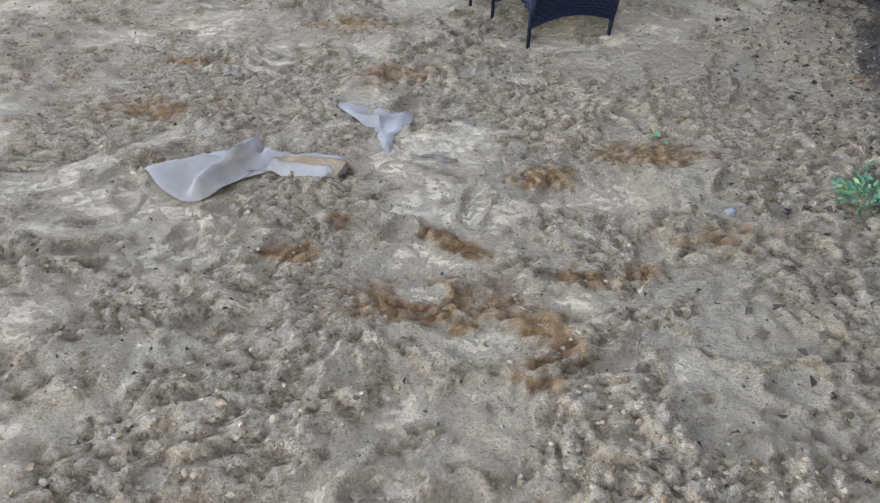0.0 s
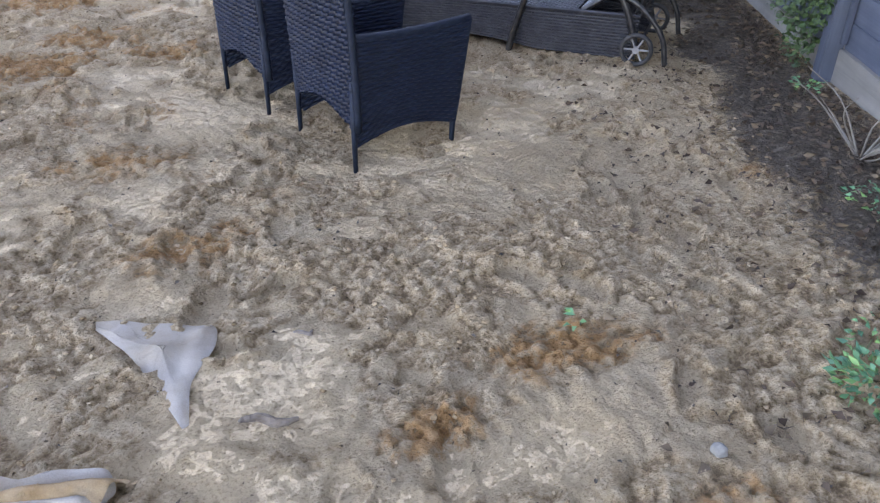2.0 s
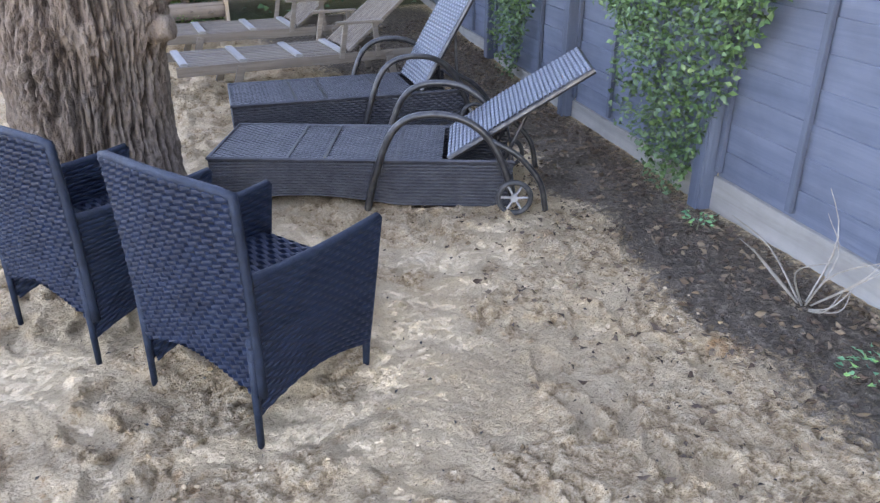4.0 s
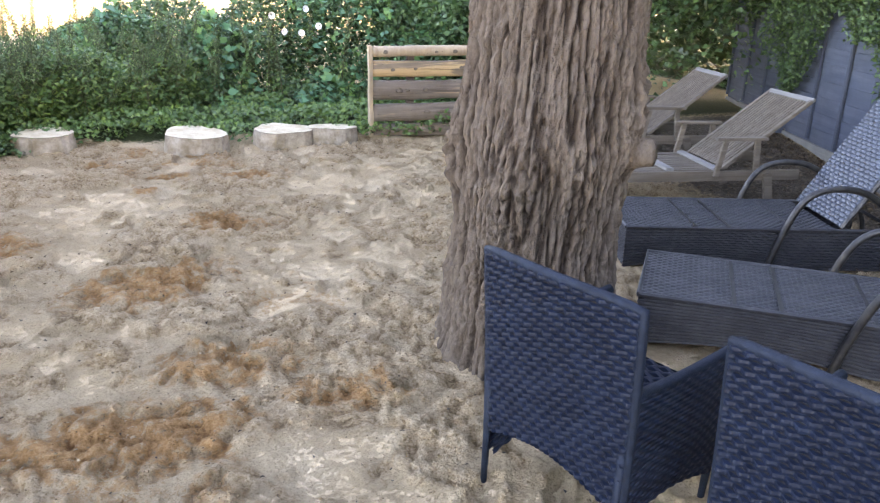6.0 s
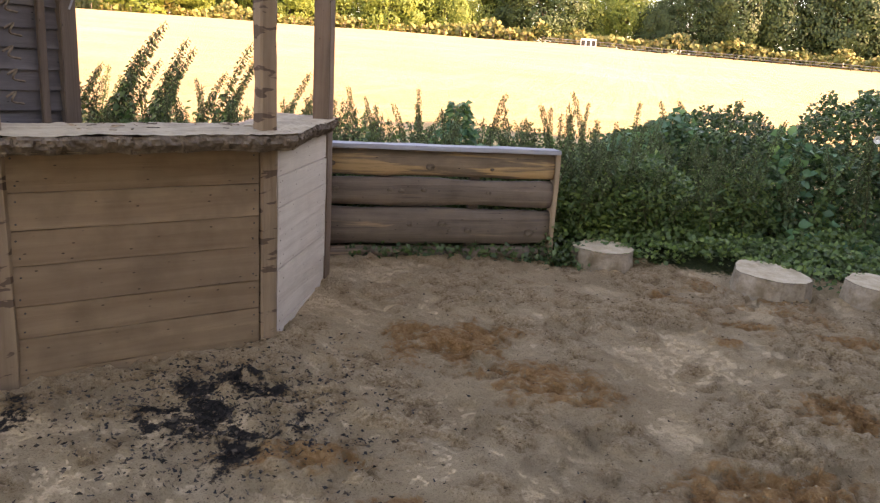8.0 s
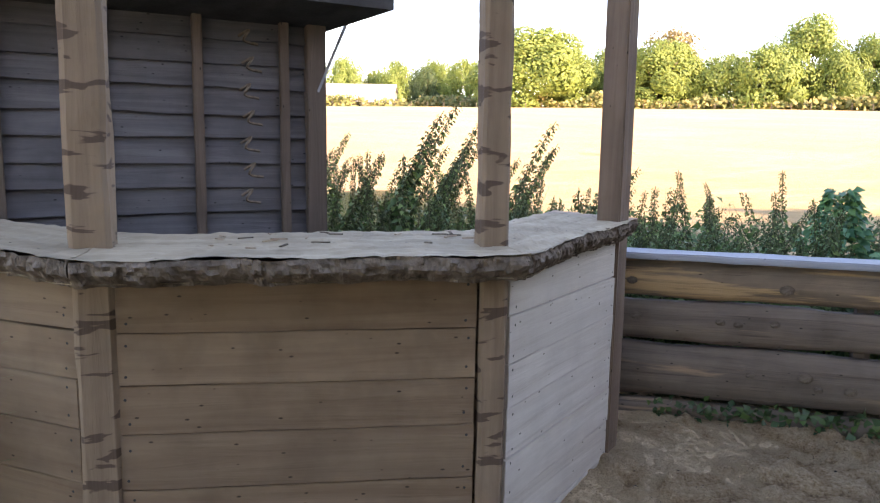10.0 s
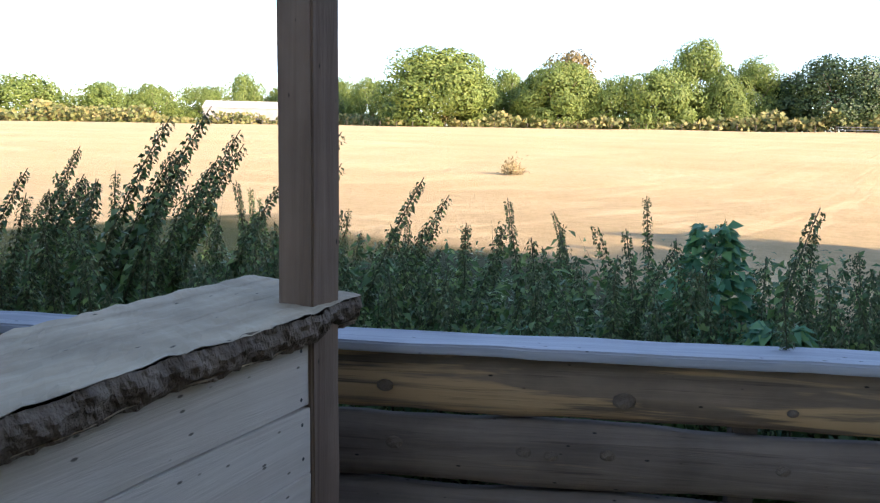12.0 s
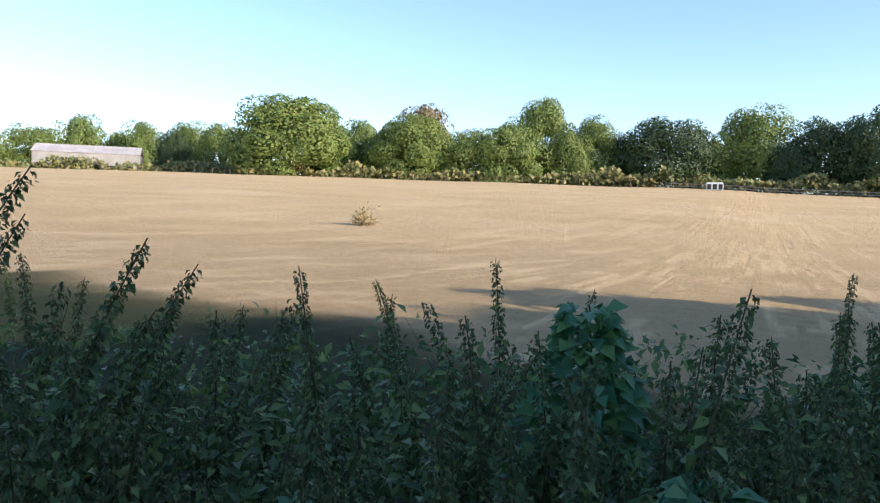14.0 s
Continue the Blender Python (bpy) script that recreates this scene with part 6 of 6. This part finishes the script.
def grass_tuft(x, y, r, h, n, seed):
    rng = np.random.default_rng(seed)
    bm = bmesh.new()
    for _ in range(n):
        a, b = rng.uniform(0, 6.3), rng.uniform(0, 6.3)
        p = np.array([math.cos(a), math.sin(a), 0]) * r * 0.4 * rng.random()
        o = np.array([math.cos(b), math.sin(b), 0])
        hh = h * rng.uniform(0.5, 1.0)
        pts = [p + o * (r * 1.6 * t ** 2) + np.array([0, 0, hh * (1.6 * t - 0.75 * t * t)]) for t in (0, 0.25, 0.5, 0.75, 1.0)]
        side = np.array([-o[1], o[0], 0])
        rows = [[bm.verts.new(tuple(q - side * w)), bm.verts.new(tuple(q + side * w))] for q, w in zip(pts, (0.005, 0.006, 0.005, 0.003, 0.0006))]
        for c, d in zip(rows, rows[1:]):
            bm.faces.new((c[0], c[1], d[1], d[0]))
    ob = tagged(part("grass_tuft", bm, M_NETTLE), "arching clump of long dark grass in a raised bed", "grass clump")
    ob.matrix_world = Matrix.Translation((x, y, floor_z(x, y)))


grass_tuft(-4.78, 6.33, 0.32, 0.95, 420, 2)
bed = tagged(part("bed_edging", block(1.5, 0.09, 0.16, None, 0.01, 0.006, 12), M_SHED), "weathered grey timber edging of a planting bed", "timber edging")
bed.matrix_world = Matrix.Translation((-4.72, 6.28, 0.25)) @ Matrix.Rotation(radians(62), 4, "Z")


# ---- trees that shade the yard, and the far side of the field ----
def tree_proto(name, label, height, spread, n, leaf, material, seed, group, trunk_share=0.22):
    rng = np.random.default_rng(seed)
    ob = tagged(part(name, tube_bm(smooth_curve([(0, 0, -0.3), (0.1, 0, height * 0.3), (-0.1, 0.1, height * 0.72)], 5), [height * (0.022 - 0.0017 * k) for k in range(11)], 8), M_BARK, None, "", True), label, "tree", group)
    for k in range(5):
        a = k * 1.26 + seed
        part("limb", tube_bm([(0, 0, height * 0.3), (math.cos(a) * spread * 0.3, math.sin(a) * spread * 0.3, height * 0.5), (math.cos(a) * spread * 0.62, math.sin(a) * spread * 0.62, height * 0.68)], [height * 0.010, height * 0.007, height * 0.003], 6), M_BARK, ob, "", True)
    lo = trunk_share * height
    p, d, out = crown_points(rng, n, (0, 0, (height + lo) / 2), (spread, spread, (height - lo) / 2), 46, seed)
    leaves("crown", p, d, leaf * rng.uniform(0.6, 1.3, n), leaf * 0.8, material, ob, rng, 0.12, out)
    return ob


def far_trees():
    eye = Vector((-2.77, 8.57, 0))
    protos = [tree_proto("field_tree", "full green broadleaf tree in evening sun", 16, 9.0, 26000, 0.45, M_OAK, 2, "trees beyond the field", -0.22),
              tree_proto("field_tree", "rounded green tree at the field edge", 14, 9.0, 21000, 0.45, M_OAK, 5, "trees beyond the field", -0.3),
              tree_proto("field_tree", "tall open-crowned green tree", 18, 9.0, 21000, 0.45, M_OAK, 8, "trees beyond the field", -0.2),
              tree_proto("field_tree", "browning tree top among green trees", 17, 7.5, 6500, 0.6, M_OAKY, 11, "trees beyond the field", -0.1),
              tree_proto("field_tree", "tree of a far wood, shade put into its dark green", 16, 9.5, 21000, 0.45, M_OAKD, 13, "trees beyond the field", -0.25)]
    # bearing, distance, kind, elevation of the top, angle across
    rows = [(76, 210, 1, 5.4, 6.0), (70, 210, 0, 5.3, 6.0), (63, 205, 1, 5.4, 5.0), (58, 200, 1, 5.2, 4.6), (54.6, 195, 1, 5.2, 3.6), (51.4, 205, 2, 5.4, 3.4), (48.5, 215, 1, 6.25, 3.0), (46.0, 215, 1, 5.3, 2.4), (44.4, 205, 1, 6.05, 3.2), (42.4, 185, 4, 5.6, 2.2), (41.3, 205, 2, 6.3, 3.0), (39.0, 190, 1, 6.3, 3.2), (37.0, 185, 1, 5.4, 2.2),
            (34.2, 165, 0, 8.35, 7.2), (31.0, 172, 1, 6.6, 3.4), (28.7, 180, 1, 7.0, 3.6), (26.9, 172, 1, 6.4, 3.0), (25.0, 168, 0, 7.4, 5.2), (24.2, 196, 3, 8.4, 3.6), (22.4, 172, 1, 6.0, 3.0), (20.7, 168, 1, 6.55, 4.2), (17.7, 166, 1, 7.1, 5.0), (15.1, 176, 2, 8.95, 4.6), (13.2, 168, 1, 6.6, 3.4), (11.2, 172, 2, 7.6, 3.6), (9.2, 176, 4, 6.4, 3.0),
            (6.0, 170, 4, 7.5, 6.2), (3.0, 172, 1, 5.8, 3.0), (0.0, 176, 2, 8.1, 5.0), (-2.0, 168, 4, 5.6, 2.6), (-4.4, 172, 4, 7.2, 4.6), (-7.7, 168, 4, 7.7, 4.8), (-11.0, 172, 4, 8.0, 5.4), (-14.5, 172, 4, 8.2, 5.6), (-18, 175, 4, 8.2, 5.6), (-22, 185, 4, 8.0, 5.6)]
    size = []
    for ob in protos:
        co = np.array([v.co for c in ob.children if c.name.startswith("crown") for v in c.data.vertices])
        size.append((np.quantile(co[:, 2], 0.996), 2 * np.quantile(np.hypot(co[:, 0], co[:, 1]), 0.97)))
    used = set()
    for k, (b, r, j, e, w) in enumerate(rows):
        x, y = eye.x - r * math.sin(radians(b)), eye.y + r * math.cos(radians(b))
        s = (1.61 + r * math.tan(radians(e)) - floor_z(x, y)) / size[j][0]
        q = r * radians(w) * 1.25 / size[j][1]
        m = Matrix.Translation((x, y, floor_z(x, y) - 0.2)) @ Matrix.Rotation(k * 1.7, 4, "Z")
        if j in used:
            c = copy_thing(protos[j], m)
            c.scale = (q, q, s)
        else:
            used.add(j)
            protos[j].matrix_world = m @ Matrix.Diagonal((q, q, s, 1))

    def scrub(rng):
        b = rng.uniform(-32, 72)
        r = 158 + rng.uniform(0, 14) + (18 if b > 38 else 0)
        x, y = eye.x - r * math.sin(radians(b)), eye.y + r * math.cos(radians(b))
        h = 1.4 + 3.6 * float(lattice(b * 1.0, b * 0, 1.3, 97)) ** 2
        return (x, y, floor_z(x, y) + h * rng.random() ** 0.7)
    undergrowth("far_scrub", "rough scrub and hedge along the far field edge", "scrub", M_OAKS, 24000, scrub, 1.0, 71, 0.4, 0.8, (0.5, -0.6, 0.6))
    return protos


M_OAKS = leaf_mat("scrub_leaf", (0.110, 0.138, 0.041), (0.207, 0.207, 0.069), (0.386, 0.304, 0.124), 0.6, 0.15)
far_trees()

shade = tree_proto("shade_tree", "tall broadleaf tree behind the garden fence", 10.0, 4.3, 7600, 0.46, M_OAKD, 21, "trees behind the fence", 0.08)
spots = [(8.2, 2.0, 1.0), (8.6, 7.5, 0.85), (8.4, 12.6, 0.64), (8.8, 17.6, 0.60), (6.0, -3.0, 1.1), (11.5, 4.6, 1.0), (12.0, 10.2, 0.80), (12.5, 15.6, 0.74), (10.5, 21.0, 0.52), (9.6, 0.2, 1.1), (10.4, 7.0, 0.9), (10.2, 13.0, 0.70)]
for k, (x, y, s) in enumerate(spots):
    m = Matrix.Translation((x, y, floor_z(x, y))) @ Matrix.Rotation(k * 2.1, 4, "Z")
    if k:
        copy_thing(shade, m).scale = (s, s, s)
    else:
        shade.matrix_world = m


# ---- barn, box and fence across the field ----
def far_spot(b, r):
    x, y = -2.77 - r * math.sin(radians(b)), 8.57 + r * math.cos(radians(b))
    return Vector((x, y, floor_z(x, y)))


def build_barn():
    p = far_spot(47.9, 185)
    barn = thing("barn", Matrix.Translation(p) @ Matrix.Rotation(radians(40), 4, "Z"), "long low barn with pale pinkish sheet roof", "barn")
    L, W, H = 21.5, 9.0, 4.7
    part("wall", block(L, W, H, Matrix.Translation((0, 0, H / 2)), 0.05), M_BARNW, barn)
    for s in (-1, 1):
        n = 22
        for k in range(n):
            x = -L / 2 - 0.2 + (k + 0.5) * (L + 0.4) / n
            part("roof_sheet", block((L + 0.4) / n - 0.03, W / 2 / math.cos(radians(22)) + 0.3, 0.12, Matrix.Translation((x, s * W / 4, H + 0.95)) @ Matrix.Rotation(-s * radians(22), 4, "X"), 0.02), M_ROOF, barn)
    # solid dark sheets on the wall stand for shade inside the doorways
    for k in range(6):
        part("doorway_shade", block(2.0, 0.1, 2.0, Matrix.Translation((-8.6 + k * 3.4, -W / 2 - 0.03, 1.1)), 0.02), M_DARKW, barn)


build_barn()


def build_box():
    p = far_spot(2.6, 150)
    ob = thing("field_shelter", Matrix.Translation(p) @ Matrix.Rotation(radians(5), 4, "Z"), "small white field shelter with dark sheets for its shaded openings", "shelter")
    part("body", block(3.0, 1.6, 1.5, Matrix.Translation((0, 0, 0.75)), 0.05), M_BOXW, ob)
    # dark sheets on the front, painted shade in place of real openings
    for x in (-1.0, 0.0, 1.0):
        part("opening_shade", block(0.7, 0.06, 1.0, Matrix.Translation((x, -0.82, 0.65)), 0.02), M_DARKW, ob)


build_box()


def far_fence():
    f = thing("field_fence", Matrix.Identity(4), "post and rail fence along the far field edge", "field fence")
    prev = None
    for k in range(58):
        b = 46 - k * 1.25
        p = far_spot(b, 153)
        part("post", block(0.14, 0.14, 1.3, Matrix.Translation(p + Vector((0, 0, 0.5))), 0.02), M_GREYW, f)
        if prev is not None and k > 32:
            for z in (0.5, 1.0):
                part("rail", tube_bm([prev + Vector((0, 0, z)), p + Vector((0, 0, z))], 0.05, 4), M_CAP, f)
        prev = p


far_fence()
undergrowth("dry_bush", "dry pale bush standing in the field", "bush", M_STRAW, 500, lambda rng: (-19.5 + rng.normal() * 0.25, 39.5 + rng.normal() * 0.25, floor_z(-19.5, 39.5) + abs(rng.normal()) * 0.32), 0.22, 73, 0.5, 0.3)
